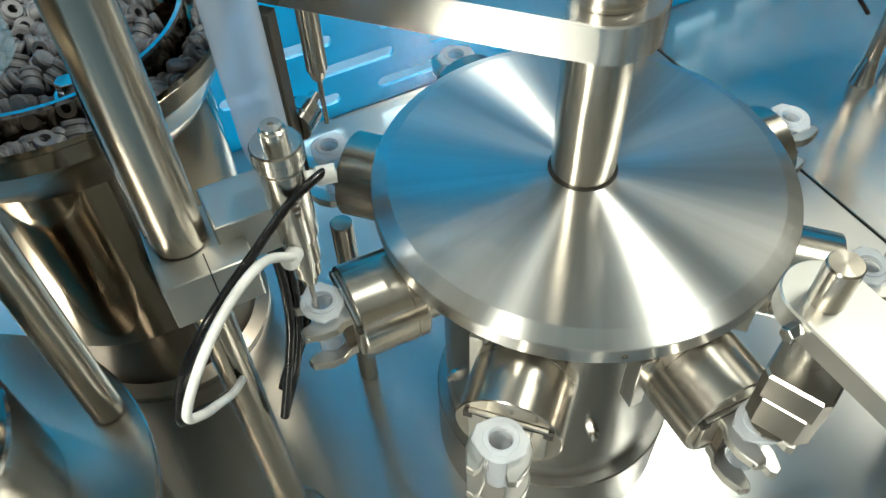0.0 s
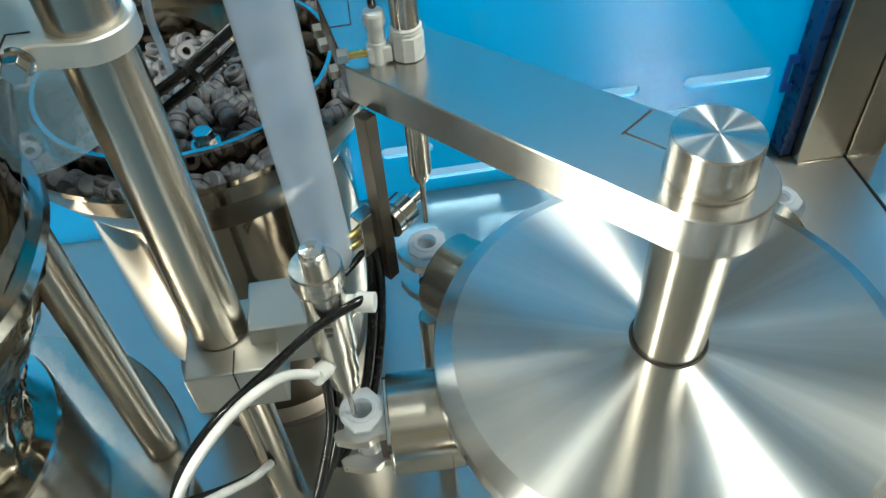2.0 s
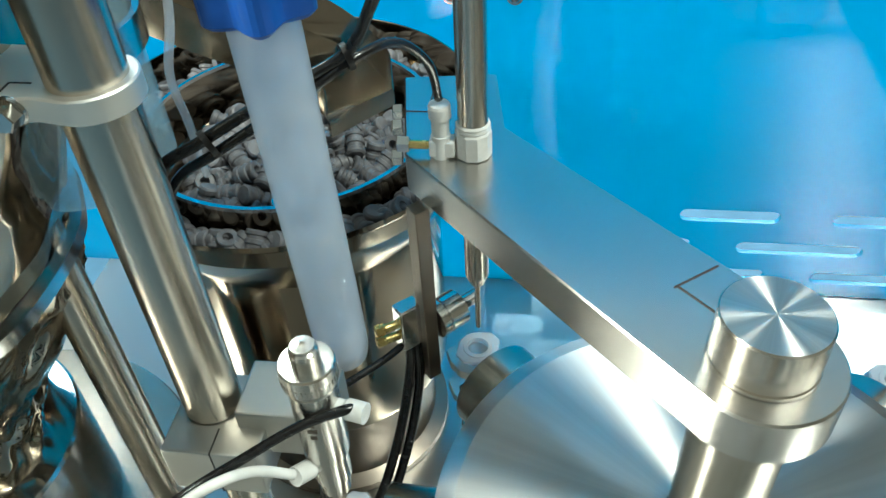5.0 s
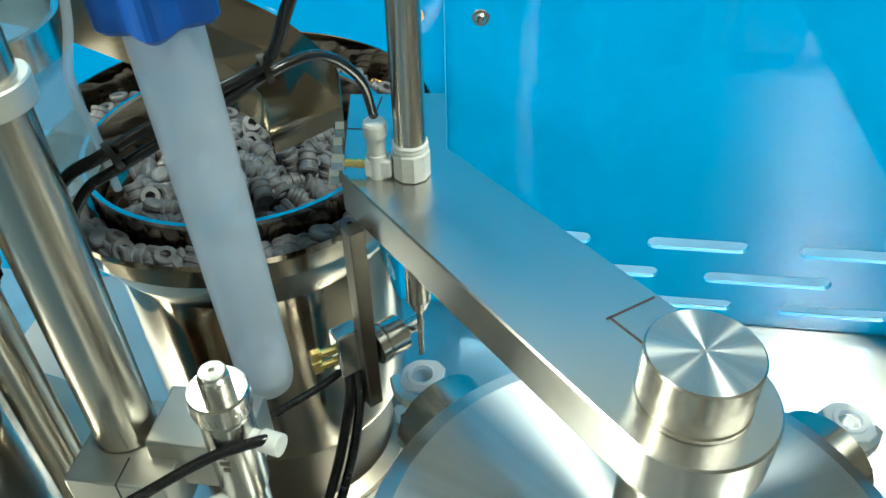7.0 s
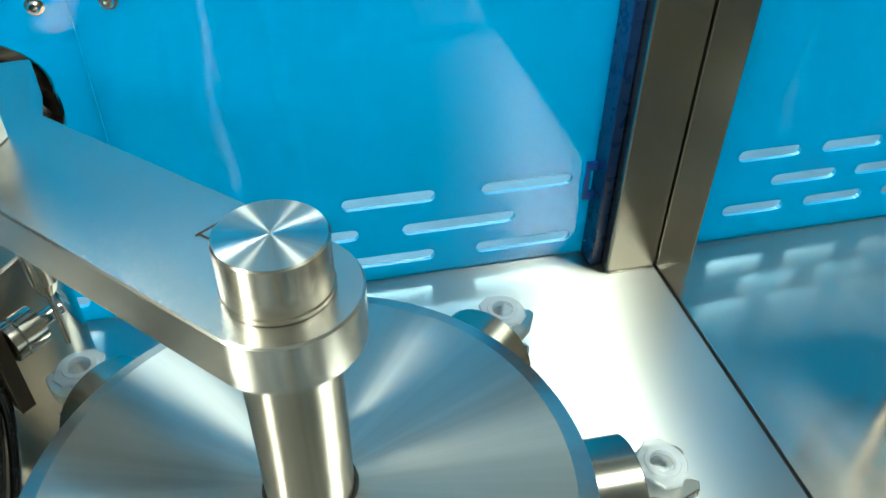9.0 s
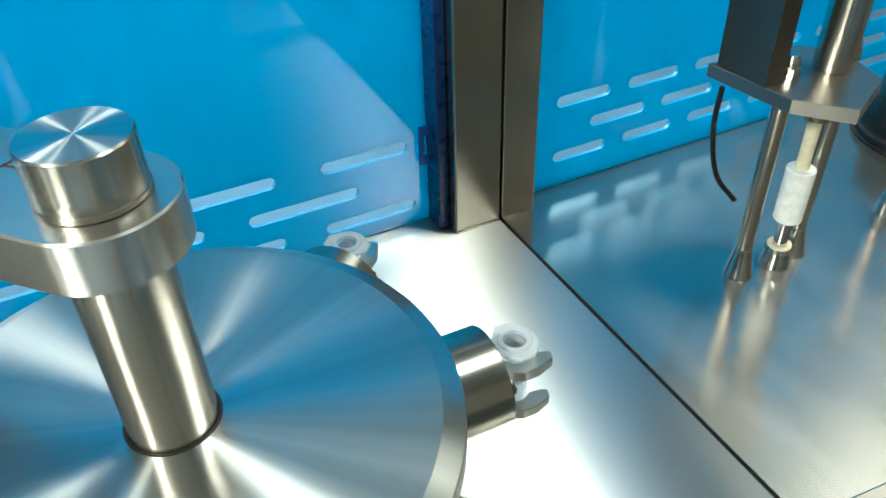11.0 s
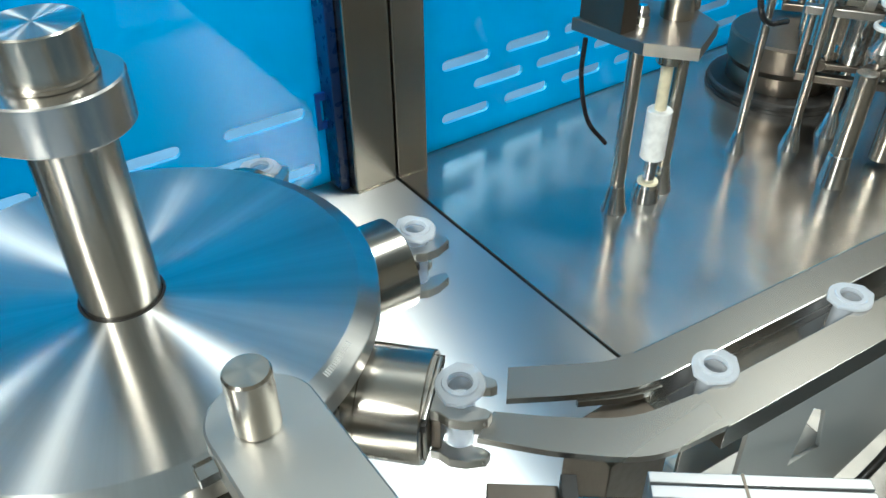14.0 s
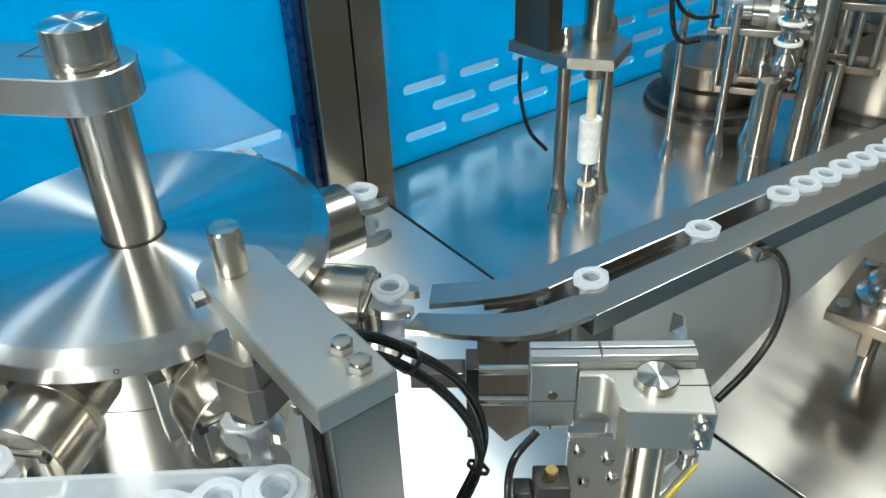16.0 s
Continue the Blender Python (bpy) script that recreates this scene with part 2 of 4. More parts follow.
def box(x0, x1, y0, y1, z0, z1, bevel=0.001, bm=None, m=None):
    b2 = bmesh.new()
    bmesh.ops.create_cube(b2, size=1, matrix=Matrix.LocRotScale(((x0 + x1) / 2, (y0 + y1) / 2, (z0 + z1) / 2), None, (x1 - x0, y1 - y0, z1 - z0)))
    if bevel:
        bmesh.ops.bevel(b2, geom=b2.edges[:], offset=bevel, segments=2, affect="EDGES", profile=0.5)
    return merge(crisp(b2, 20), bm, m)


def merge(b2, bm=None, m=None):
    if m is not None:
        b2.transform(m)
    if bm is None:
        return b2
    data = bpy.data.meshes.new("tmp")
    b2.to_mesh(data)
    b2.free()
    bm.from_mesh(data)
    bpy.data.meshes.remove(data)
    return bm


def prism(outline, z0, z1, bevel=0.0008, holes=(), bm=None, m=None):
    """A plate of that outline, with holes through it."""
    b2 = bmesh.new()
    edges = []
    for loop in (outline, *holes):
        vs = [b2.verts.new((x, y, z0)) for x, y in loop]
        edges += [b2.edges.new((vs[k], vs[(k + 1) % len(vs)])) for k in range(len(vs))]
    if holes:
        bmesh.ops.triangle_fill(b2, use_beauty=True, use_dissolve=False, edges=edges, normal=(0, 0, 1))
    else:
        b2.faces.new(b2.verts[:])
    top = bmesh.ops.extrude_face_region(b2, geom=b2.faces[:])
    for v in top["geom"]:
        if isinstance(v, bmesh.types.BMVert):
            v.co.z = z1
    bmesh.ops.recalc_face_normals(b2, faces=b2.faces)
    if bevel:
        rim = [e for e in b2.edges if len(e.link_faces) == 2 and e.calc_face_angle(0) > 0.9 and abs(e.verts[0].co.z - e.verts[1].co.z) < 1e-6]
        bmesh.ops.bevel(b2, geom=rim, offset=bevel, segments=1, affect="EDGES")
    return merge(crisp(b2, 20), bm, m)


def arc(cx, cy, r, a0, a1, n=12):
    return [(cx + r * math.cos(radians(a0 + (a1 - a0) * k / n)), cy + r * math.sin(radians(a0 + (a1 - a0) * k / n))) for k in range(n + 1)]


def smooth_line(points, n=8):
    """A Catmull-Rom line through the points."""
    p = [Vector(q) for q in points]
    p = [2 * p[0] - p[1]] + p + [2 * p[-1] - p[-2]]
    out = []
    for k in range(1, len(p) - 2):
        a, b, c, d = p[k - 1:k + 3]
        for s in range(n):
            u = s / n
            out.append(0.5 * (2 * b + (c - a) * u + (2 * a - 5 * b + 4 * c - d) * u * u + (3 * b - a - 3 * c + d) * u ** 3))
    return out + [p[-2]]


def hose(points, r, seg=12, bm=None, n=8, inner=0.0):
    bm = bm or bmesh.new()
    line = smooth_line(points, n)
    rings, up = [], Vector((0.3, 0.2, 0.93))
    for k, p in enumerate(line):
        d = (line[min(k + 1, len(line) - 1)] - line[max(k - 1, 0)]).normalized()
        s = d.cross(up).normalized()
        up = s.cross(d).normalized()
        rings.append([bm.verts.new(p + r * (math.cos(2 * math.pi * j / seg) * s + math.sin(2 * math.pi * j / seg) * up)) for j in range(seg)])
    for a, b in zip(rings, rings[1:]):
        for j in range(seg):
            bm.faces.new((a[j], a[(j + 1) % seg], b[(j + 1) % seg], b[j]))
    bm.faces.new(rings[0])
    bm.faces.new(rings[-1])
    return bm


def along(a, b):
    """The pose whose z runs from a to b."""
    a, b = Vector(a), Vector(b)
    return Matrix.Translation(a) @ (b - a).to_track_quat("Z", "Y").to_matrix().to_4x4()


def hexagon(r, z0, z1, bm=None, m=None):
    return prism([(r * math.cos(k * math.pi / 3), r * math.sin(k * math.pi / 3)) for k in range(6)], z0, z1, 0.0006, (), bm, m)

# ---- the room and the machine's enclosure ----
def setting(name, bm, material, label):
    return tagged(part(name, bm, material), label, name.split("_")[0], kind="structure")


setting("floor", box(-7, 8, -7, 8, -0.95, -0.9, 0), FLOOR, "pale blue-grey sealed workshop floor around the machine")
setting("ceiling", box(-7, 8, -7, 8, 6.1, 6.2, 0), CEIL, "pale painted workshop ceiling")
setting("wall_north", box(-7, 8, 7.9, 8, -0.9, 6.1, 0), GREY, "pale grey workshop wall behind the machine")
# Made-up reflector for the backlight; also fills the view through the slots.
setting("partition_north", box(-2.6, 3.4, 2.6, 2.7, -0.9, 2.5, 0), GREY, "added pale blue-grey board bouncing lamplight into the blue doors")
# Unseen walls: south and east coloured lighter, west darker, for the steel's reflections.
setting("wall_south", box(-7, 8, -7, -6.9, -0.9, 6.1, 0), WALL_LIFTED, "unseen beige workshop wall, toned for reflections in the steel")
setting("wall_east", box(7.9, 8, -6.9, 7.9, -0.9, 6.1, 0), WALL_LIFTED, "unseen beige workshop wall, toned for reflections in the steel")
setting("wall_west", box(-7, -6.9, -6.9, 7.9, -0.9, 6.1, 0), WALL, "unseen beige workshop wall, toned for reflections in the steel")

deck = thing("machine_deck", "brushed stainless deck plate of the turret module", "machine deck", kind="structure")
part("deck_plate", box(-0.88, 0.5955, -0.64, 0.70, -0.03, 0.0, 0.0015), DECK, deck)
part("deck_skirt", box(-0.86, 0.58, -0.62, 0.69, -0.88, -0.031, 0.002), FRAME, deck)
deck_far = thing("machine_deck", "brushed stainless deck plate of the filling module", "machine deck", kind="structure")
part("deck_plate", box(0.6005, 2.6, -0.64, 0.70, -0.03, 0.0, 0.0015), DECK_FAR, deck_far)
part("deck_skirt", box(0.615, 2.58, -0.62, 0.69, -0.88, -0.031, 0.002), FRAME, deck_far)
joint = tagged(part("deck_seam", box(0.5957, 0.6003, -0.64, 0.60, -0.02, -0.004, 0), MATTE), "dark open seam between two deck plates", "seam", kind="structure")


def slot(x0, x1, z, h=0.022):
    r = h / 2
    return arc(x1 - r, z, r, -90, 90, 6) + arc(x0 + r, z, r, 90, 270, 6)


def panel(name, x0, x1, y, slots, label):
    ob = thing(name, label, "panel", kind="structure")
    up = Matrix.Rotation(radians(90), 4, "X")
    part("panel_sheet", prism([(x0, 0.004), (x1, 0.004), (x1, 1.3), (x0, 1.3)], 0, 0.008, 0, slots, m=Matrix.Translation((0, y + 0.008, 0)) @ up), BLUE, ob)
    part("bottom_trim", box(x0, x1, y + 0.012, y + 0.03, 0.0, 0.012, 0.001), FRAME, ob)
    return ob


LEFT_SLOTS = [slot(-0.13, 0.004, 0.158), slot(0.086, 0.231, 0.158), slot(0.304, 0.454, 0.157), slot(-0.198, -0.11, 0.100), slot(-0.04, 0.110, 0.100), slot(0.178, 0.363, 0.098),
              slot(-0.13, 0.004, 0.042), slot(0.075, 0.231, 0.042), slot(0.300, 0.463, 0.042)]
left_panel = panel("panel_1", -0.209, 0.488, 0.670, LEFT_SLOTS, "glossy translucent blue door with ventilation slots")
side_panel = panel("panel_2", -1.0, -0.2100, 0.670, [slot(-0.45, -0.30, 0.158), slot(-0.66, -0.52, 0.158), slot(-0.56, -0.40, 0.100), slot(-0.45, -0.30, 0.042)], "glossy translucent blue panel beside the slotted door")
far_slots = []
for k in range(7):
    far_slots += [slot(0.728 + 0.1525 * k, 0.842 + 0.1525 * k, 0.174), slot(0.803 + 0.16 * k, 0.926 + 0.16 * k, 0.118), slot(0.727 + 0.1545 * k, 0.842 + 0.1545 * k, 0.064)]
far_panel = panel("panel_3", 0.672, 2.5, 0.648, far_slots, "glossy translucent blue panel with three rows of slots")

for x0, x1, nm, lab in ((0.508, 0.5935, "frame_post", "brushed stainless corner post of the turret module"), (0.5975, 0.664, "frame_post", "brushed stainless corner post of the filling module")):
    post = thing(nm, lab, "post", kind="structure")
    part("upright", box(x0, x1, 0.607, 0.70, 0.002, 1.3, 0.003), FRAME, post)
    part("base_weld", box(x0 + 0.001, x1 - 0.001, 0.6045, 0.6068, 0.0003, 0.004, 0.0008), FRAME, post)
gasket = tagged(part("door_gasket", box(0.489, 0.507, 0.630, 0.69, 0.002, 1.3, 0.002), plastic("gasket_blue", (0.004, 0.03, 0.12), 0.3)), "dark blue sealing strip along the door edge", "gasket", kind="structure")

hinge = thing("door_hinge", "dark blue hinge on the slotted door", "hinge", pose(0.493, 0.662, 0.155))
part("leaf", prism([(-0.022, -0.035), (-0.004, -0.035), (-0.004, -0.02), (-0.014, -0.02), (-0.014, 0.02), (-0.004, 0.02), (-0.004, 0.035), (-0.022, 0.035)], -0.003, 0.003, 0.0005, m=Matrix.Rotation(radians(90), 4, "X")), KNOB, hinge)
part("knuckle", cyl(0.008, -0.035, 0.035), KNOB, hinge, m=pose(0.004, -0.004, 0))
for x in (-0.245, -0.164):
    bolt = thing("panel_bolt", "small chromed dome bolt through the blue panel", "bolt", pose(x, 0.670, 0.497, 90), group="panel bolts")
    part("washer", cyl(0.011, 0.0, 0.0025, 0.0006, 20), CHROME, bolt)
    part("dome", lathe([(0.0075, 0.0025), (0.0072, 0.005), (0.005, 0.008), (0, 0.009)], 20), CHROME, bolt)

# ---- the turret ----
turret = thing("turret", "round turned stainless turret table on a steel column", "turret")
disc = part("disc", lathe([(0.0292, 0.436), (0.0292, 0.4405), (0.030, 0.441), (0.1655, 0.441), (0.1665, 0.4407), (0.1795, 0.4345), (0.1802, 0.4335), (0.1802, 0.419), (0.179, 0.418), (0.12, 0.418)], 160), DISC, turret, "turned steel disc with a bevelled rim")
column = part("column", lathe([(0.090, 0.0985), (0.1225, 0.0985), (0.123, 0.099), (0.123, 0.330), (0.1222, 0.3305), (0.1222, 0.3315), (0.123, 0.332), (0.123, 0.4175), (0.05, 0.4177)], 96), DRUM, turret, "wide satin steel drum under the disc")
part("flange", lathe([(0.0, 0.0005), (0.133, 0.0005), (0.1345, 0.002), (0.1345, 0.0955), (0.133, 0.0975), (0.05, 0.0980)], 96), DRUM, turret, "round base flange")
part("joint_ring", lathe([(0.0278, 0.4402), (0.0294, 0.4402), (0.0294, 0.4415), (0.0278, 0.4415)], 64), MATTE, turret, "dark gap round the post")
for k in range(5):
    m = Matrix.Rotation(radians(180 + 72 * k), 4, "Z") @ pose(0.1225, 0, 0.203, 0, 90)
    bolt = part("bolt", hexagon(0.0062, 0, 0.007, cyl(0.0035, 0.007, 0.013, 0.0005, 12)), CHROME, column, m=m) if k == 0 else again(bolt, m)

for k in range(8):
    m = Matrix.Rotation(radians(21 + 45 * k), 4, "Z") @ pose(0.1795, 0, 0.4265, 0, 90)
    rim_screw = part("screw", lathe([(0.0024, 0.0004), (0.0024, 0.0012), (0.0013, 0.0012), (0.0012, 0.0002), (0.0, 0.0002)], 12), DARK, disc, m=m) if k == 0 else again(rim_screw, m)
ticks = bmesh.new()
for k in range(16):
    box(0.1685, 0.1725, -0.0001, 0.0001, 0.4385, 0.4401, 0, ticks, Matrix.Rotation(radians(-62 + 0.7 * k), 4, "Z") @ Matrix.Translation((0.1685, 0, 0.44)) @ Matrix.Rotation(radians(25.5), 4, "Y") @ Matrix.Translation((-0.1685, 0, -0.4397)))
part("scale_ticks", ticks, ALU, disc, "fine engraved scale on the bevel")

post = thing("centre_post", "turned stainless centre post with a polished end face", "post")
part("shaft", lathe([(0.0, 0.4345), (0.0272, 0.4345), (0.0272, 0.574), (0.0, 0.574)], 64), TURNED, post)
part("cap", lathe([(0.0, 0.607), (0.0284, 0.607), (0.0284, 0.6095), (0.0278, 0.6105), (0.0278, 0.6382), (0.0268, 0.6392)], 64), TURNED, post)
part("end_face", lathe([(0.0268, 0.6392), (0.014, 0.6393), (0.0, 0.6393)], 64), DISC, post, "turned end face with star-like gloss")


# ---- syringe barrel, gripper ----
def syringe_barrel(m, label, group):
    ob = thing("syringe_barrel", label, "syringe barrel", m, group)
    bm = lathe([(0.0085, 0.0), (0.0085, -0.055), (0.003, -0.059), (0.003, -0.070), (0.0045, -0.070), (0.0045, -0.0585), (0.0108, -0.0555), (0.0108, -0.0032), (0.0108, 0.0), (0.0085, 0.0)], 28)
    part("barrel", bm, CLEAR, ob, "clear plastic barrel")
    half = [(0.0200, -0.006), (0.0200, 0.006)] + arc(0, 0, 0.0178, 48, 132, 7) + [(-0.0200, 0.006), (-0.0200, -0.006)] + arc(0, 0, 0.0178, 228, 312, 7)
    part("flange", prism(half, 0.0, 0.0034, 0.0008, [list(reversed(arc(0, 0, 0.0092, 0, 345, 23)))]), FROST, ob, "frosted six-sided finger flange")
    part("lip", lathe([(0.0092, 0.0034), (0.0092, 0.0048), (0.0126, 0.0048), (0.0132, 0.0034)], 28), FROST, ob)
    return ob


def gripper(m):
    """Along +x: neck, round body, and two pairs of jaws one above the other."""
    ob = thing("gripper", "stainless gripper with two forked jaws below the turret disc", "gripper", m, "grippers round the turret")
    radial = pose(0, 0, 0, 0, 90)
    part("neck", lathe([(0.0, 0.118), (0.031, 0.118), (0.031, 0.1655), (0.0, 0.1655)], 40), TURNED, ob, m=radial)
    part("body", lathe([(0.0, 0.163), (0.0395, 0.163), (0.0415, 0.165), (0.0415, 0.174), (0.0408, 0.1745), (0.0415, 0.175), (0.0415, 0.2195), (0.0407, 0.2205), (0.0, 0.2205)], 56), TURNED, ob, "turned round gripper body", m=radial)
    part("face_plate", box(0.2207, 0.2235, -0.030, 0.030, -0.022, 0.022, 0.0006), MILLED, ob)
    part("key", box(0.150, 0.166, -0.048, -0.036, -0.036, 0.028, 0.001), MILLED, ob, "small square guide key")
    outline = [(0.2236, 0.0006), (0.229, 0.0006)] + arc(0.2415, 0, 0.0125, 177, 40, 9) + [(0.262, 0.0095), (0.266, 0.0125), (0.264, 0.0185), (0.250, 0.0235), (0.238, 0.0235), (0.230, 0.019), (0.2236, 0.0185)]
    for z, t in ((0.0085, 0.0095), (-0.0335, 0.0095)):
        jaw = part("jaw", prism(outline, z, z + t, 0.0007), MILLED, ob, "forked jaw half with rounded mouth")
        other = part("jaw", prism([(x, -y) for x, y in reversed(outline)], z, z + t, 0.0007), MILLED, ob, "forked jaw half with rounded mouth")
        screw = part("screw", cyl(0.0024, 0, 0.003, 0.0004, 12), CHROME, jaw, m=pose(0.2605, 0.0165, z + t / 2, -90))
        again(screw, pose(0.2605, -0.0165, z + t / 2, 90), other)
    part("slit", box(0.2236, 0.2241, -0.031, 0.031, 0.0183, 0.0190, 0), MATTE, ob, "thin dark slit above the jaws")
    for y in (-0.0305, 0.0305):
        part("slot_end", box(0.2208, 0.2243, y - 0.0035, y + 0.0035, 0.0130, 0.0192, 0), MATTE, ob, "small dark slot end")
    for s in (1, -1):
        part("slide_block", box(0.2236, 0.231, s * 0.003 if s > 0 else -0.016, 0.016 if s > 0 else -0.003, -0.0239, 0.0083, 0.0006), DARK, ob)
    return ob


def wheel_pose(deg, r=0.0, z=0.0):
    return Matrix.Rotation(radians(deg), 4, "Z") @ pose(r, 0, z)


base_gripper = None
for k in range(8):
    m = wheel_pose(45 * k - 1.5, 0, 0.370)
    base_gripper = gripper(m) if k == 0 else copy_thing(base_gripper, m) and base_gripper
base_syringe = None
for k in range(8):
    m = wheel_pose(45 * k - 1.5, 0.2415, 0.396) @ pose(0, 0, 0, 0, 0, 90)
    if base_syringe is None:
        base_syringe = syringe_barrel(m, "clear plastic syringe barrel held upright in a gripper", "syringe barrels on the turret")
    else:
        copy_thing(base_syringe, m)

# ---- the swing arm over the turret ----
arm = thing("overhead_bridge", "thick brushed steel bridge bar from centre post to filling rod", "bridge")
outline = arc(0, 0, 0.0425, -133, 43, 28) + [(-0.146, 0.208), (-0.1575, 0.284), (-0.231, 0.275), (-0.213, 0.168)]
aplate = part("bar_plate", prism(outline, 0.575, 0.6065, 0.0012), ARM, arm)
slit_bm = box(-0.0165, 0.0165, -0.0006, 0.0006, 0.6063, 0.6069, 0)
s1 = part("slit", slit_bm, MATTE, aplate, "thin dark clamp slit", m=Matrix.Translation((-0.0265, 0.0585, 0)) @ Matrix.Rotation(radians(37), 4, "Z"))
s2 = part("slit", box(-0.02, 0.02, -0.0006, 0.0006, 0.6063, 0.6069, 0), MATTE, aplate, "thin dark clamp slit", m=Matrix.Translation((-0.0245, 0.036, 0)) @ Matrix.Rotation(radians(-46), 4, "Z"))
part("slit", box(-0.205, -0.2042, 0.225, 0.272, 0.6063, 0.6069, 0), MATTE, aplate, "thin dark clamp slit")
part("slit", box(-0.222, -0.2042, 0.224, 0.2248, 0.6063, 0.6069, 0), MATTE, aplate, "thin dark clamp slit")
for y in (0.186, 0.225, 0.247):
    part("side_bolt", hexagon(0.0065, 0, 0.008), CHROME, aplate, m=pose(-0.2155 - 0.17 * (y - 0.168), y, 0.592, 0, -90, 9))

rod = thing("filling_rod", "polished steel filling rod standing through the arm", "filling rod", pose(-0.165, 0.172, 0))
part("tube", cyl(0.0105, 0.632, 1.15), POLE, rod)
part("collar", lathe([(0.0, 0.6075), (0.0128, 0.6075), (0.0128, 0.626), (0.0118, 0.6275), (0.0122, 0.629), (0.0118, 0.6305), (0.0122, 0.632), (0.011, 0.6335), (0.0, 0.6335)], 10), WHITE, rod, "white threaded plastic collar")
part("lower_tube", lathe([(0.0095, 0.574), (0.0095, 0.492), (0.006, 0.482), (0.0025, 0.477), (0.0022, 0.43), (0.0, 0.43)], 24), POLE, rod, "tapered nozzle tube below the arm")
elbow = thing("air_fitting", "white elbow air fitting with brass stem", "fitting", pose(-0.187, 0.169, 0.615))
part("stem", cyl(0.0032, 0.008, 0.024, 0.0005, 12), BRASS, elbow, "brass stem", m=pose(0, 0, 0, 0, -90))
part("hex_nut", hexagon(0.0062, 0.022, 0.031), CHROME, elbow, m=pose(0, 0, 0, 0, -90))
part("elbow_body", cyl(0.0068, -0.010, 0.010, 0.001, 16, box(-0.008, 0.010, -0.006, 0.006, -0.007, 0.006, 0.0015)), WHITE, elbow)
part("elbow_neck", lathe([(0.0062, 0.006), (0.0062, 0.022), (0.0078, 0.023), (0.0078, 0.031), (0.0070, 0.033), (0.0, 0.033)], 20), WHITE, elbow)

# ---- left pole, clamp, sensor valve ----
pole = thing("support_pole", "tall polished stainless pole standing on the deck", "pole", pose(-0.323, 0.016, 0))
part("upper_shaft", cyl(0.0187, 0.512, 1.2, 0.001, 40), POLE, pole)
part("lower_shaft", cyl(0.0150, 0.02, 0.470, 0.001, 36), POLE, pole)
part("foot_collar", lathe([(0.0, 0.001), (0.034, 0.001), (0.034, 0.03), (0.031, 0.034), (0.0155, 0.034)], 36), TURNED, pole)

block = thing("clamp_block", "bead-blasted steel clamp block holding the valve on the pole", "clamp block")
part("pole_clamp", box(-0.346, -0.283, -0.023, 0.041, 0.470, 0.511, 0.0015), BLASTED, block)
part("clamp_slit", box(-0.3135, -0.3125, -0.0234, -0.004, 0.4695, 0.5115, 0), MATTE, block)
part("valve_holder", box(-0.301, -0.240, -0.002, 0.042, 0.486, 0.526, 0.0015), BLASTED, block)

valve = thing("dosing_valve", "cylindrical stainless dosing valve with knurled adjusting knob", "valve", pose(-0.247, 0.003, 0))
vbody = part("valve_body", lathe([(0.0, 0.49), (0.0148, 0.49), (0.0152, 0.492), (0.0152, 0.556), (0.0140, 0.557), (0.0140, 0.560), (0.0172, 0.561), (0.0172, 0.563), (0.0172, 0.5745), (0.0164, 0.576), (0.0, 0.576)], 40), SATIN, valve)
knurl = bmesh.new()
for k in range(36):
    box(0.0166, 0.0176, -0.0005, 0.0005, 0.5635, 0.5675, 0, knurl, Matrix.Rotation(radians(10 * k), 4, "Z"))
part("knurled_ring", knurl, SATIN, vbody)
part("knob", lathe([(0.0088, 0.576), (0.0088, 0.587), (0.0072, 0.588), (0.0072, 0.5905), (0.002, 0.591), (0.0015, 0.589), (0.0, 0.589)], 14), SATIN, valve, "small adjusting knob")
part("lower_body", lathe([(0.0128, 0.491), (0.0128, 0.462), (0.0105, 0.459), (0.0105, 0.446), (0.0062, 0.444), (0.0062, 0.434), (0.0, 0.434)], 32), SATIN, valve)
part("needle", lathe([(0.0021, 0.436), (0.0021, 0.399), (0.0, 0.399)], 12), SATIN, valve, "thin steel needle")
part("upper_plug", lathe([(0.0, 0.012), (0.0052, 0.012), (0.0052, 0.020), (0.0068, 0.022), (0.0068, 0.034), (0.0, 0.035)], 18), WHITE, valve, "white push-in hose plug", m=along((0, 0, 0.539), (0.05, -0.012, 0.541)))
part("lower_plug", lathe([(0.0, 0.006), (0.0052, 0.006), (0.0052, 0.016), (0.0066, 0.018), (0.0066, 0.032), (0.0, 0.033)], 18), WHITE, valve, "white push-in hose plug", m=along((0, 0, 0.478), (-0.024, -0.04, 0.500)))
for z, w in ((0.532, 0.002), (0.526, 0.003), (0.520, 0.002)):
    part("etched_mark", box(-w, w, -0.01545, -0.0151, z, z + 0.003, 0), DARK, vbody, "dark etched mark")

tagged(part("air_hose", hose([(-0.2174, -0.0015, 0.5424), (-0.2285, -0.0075, 0.5443), (-0.2516, -0.0167, 0.5395), (-0.2816, -0.0319, 0.5272), (-0.3245, -0.0527, 0.5053), (-0.3552, -0.0611, 0.4689), (-0.3665, -0.075, 0.447), (-0.3595, -0.067, 0.434), (-0.343, -0.046, 0.405), (-0.331, -0.02, 0.371), (-0.322, 0.0, 0.35)], 0.0033), BLACK), "glossy black air hose looping below the valve", "hose")
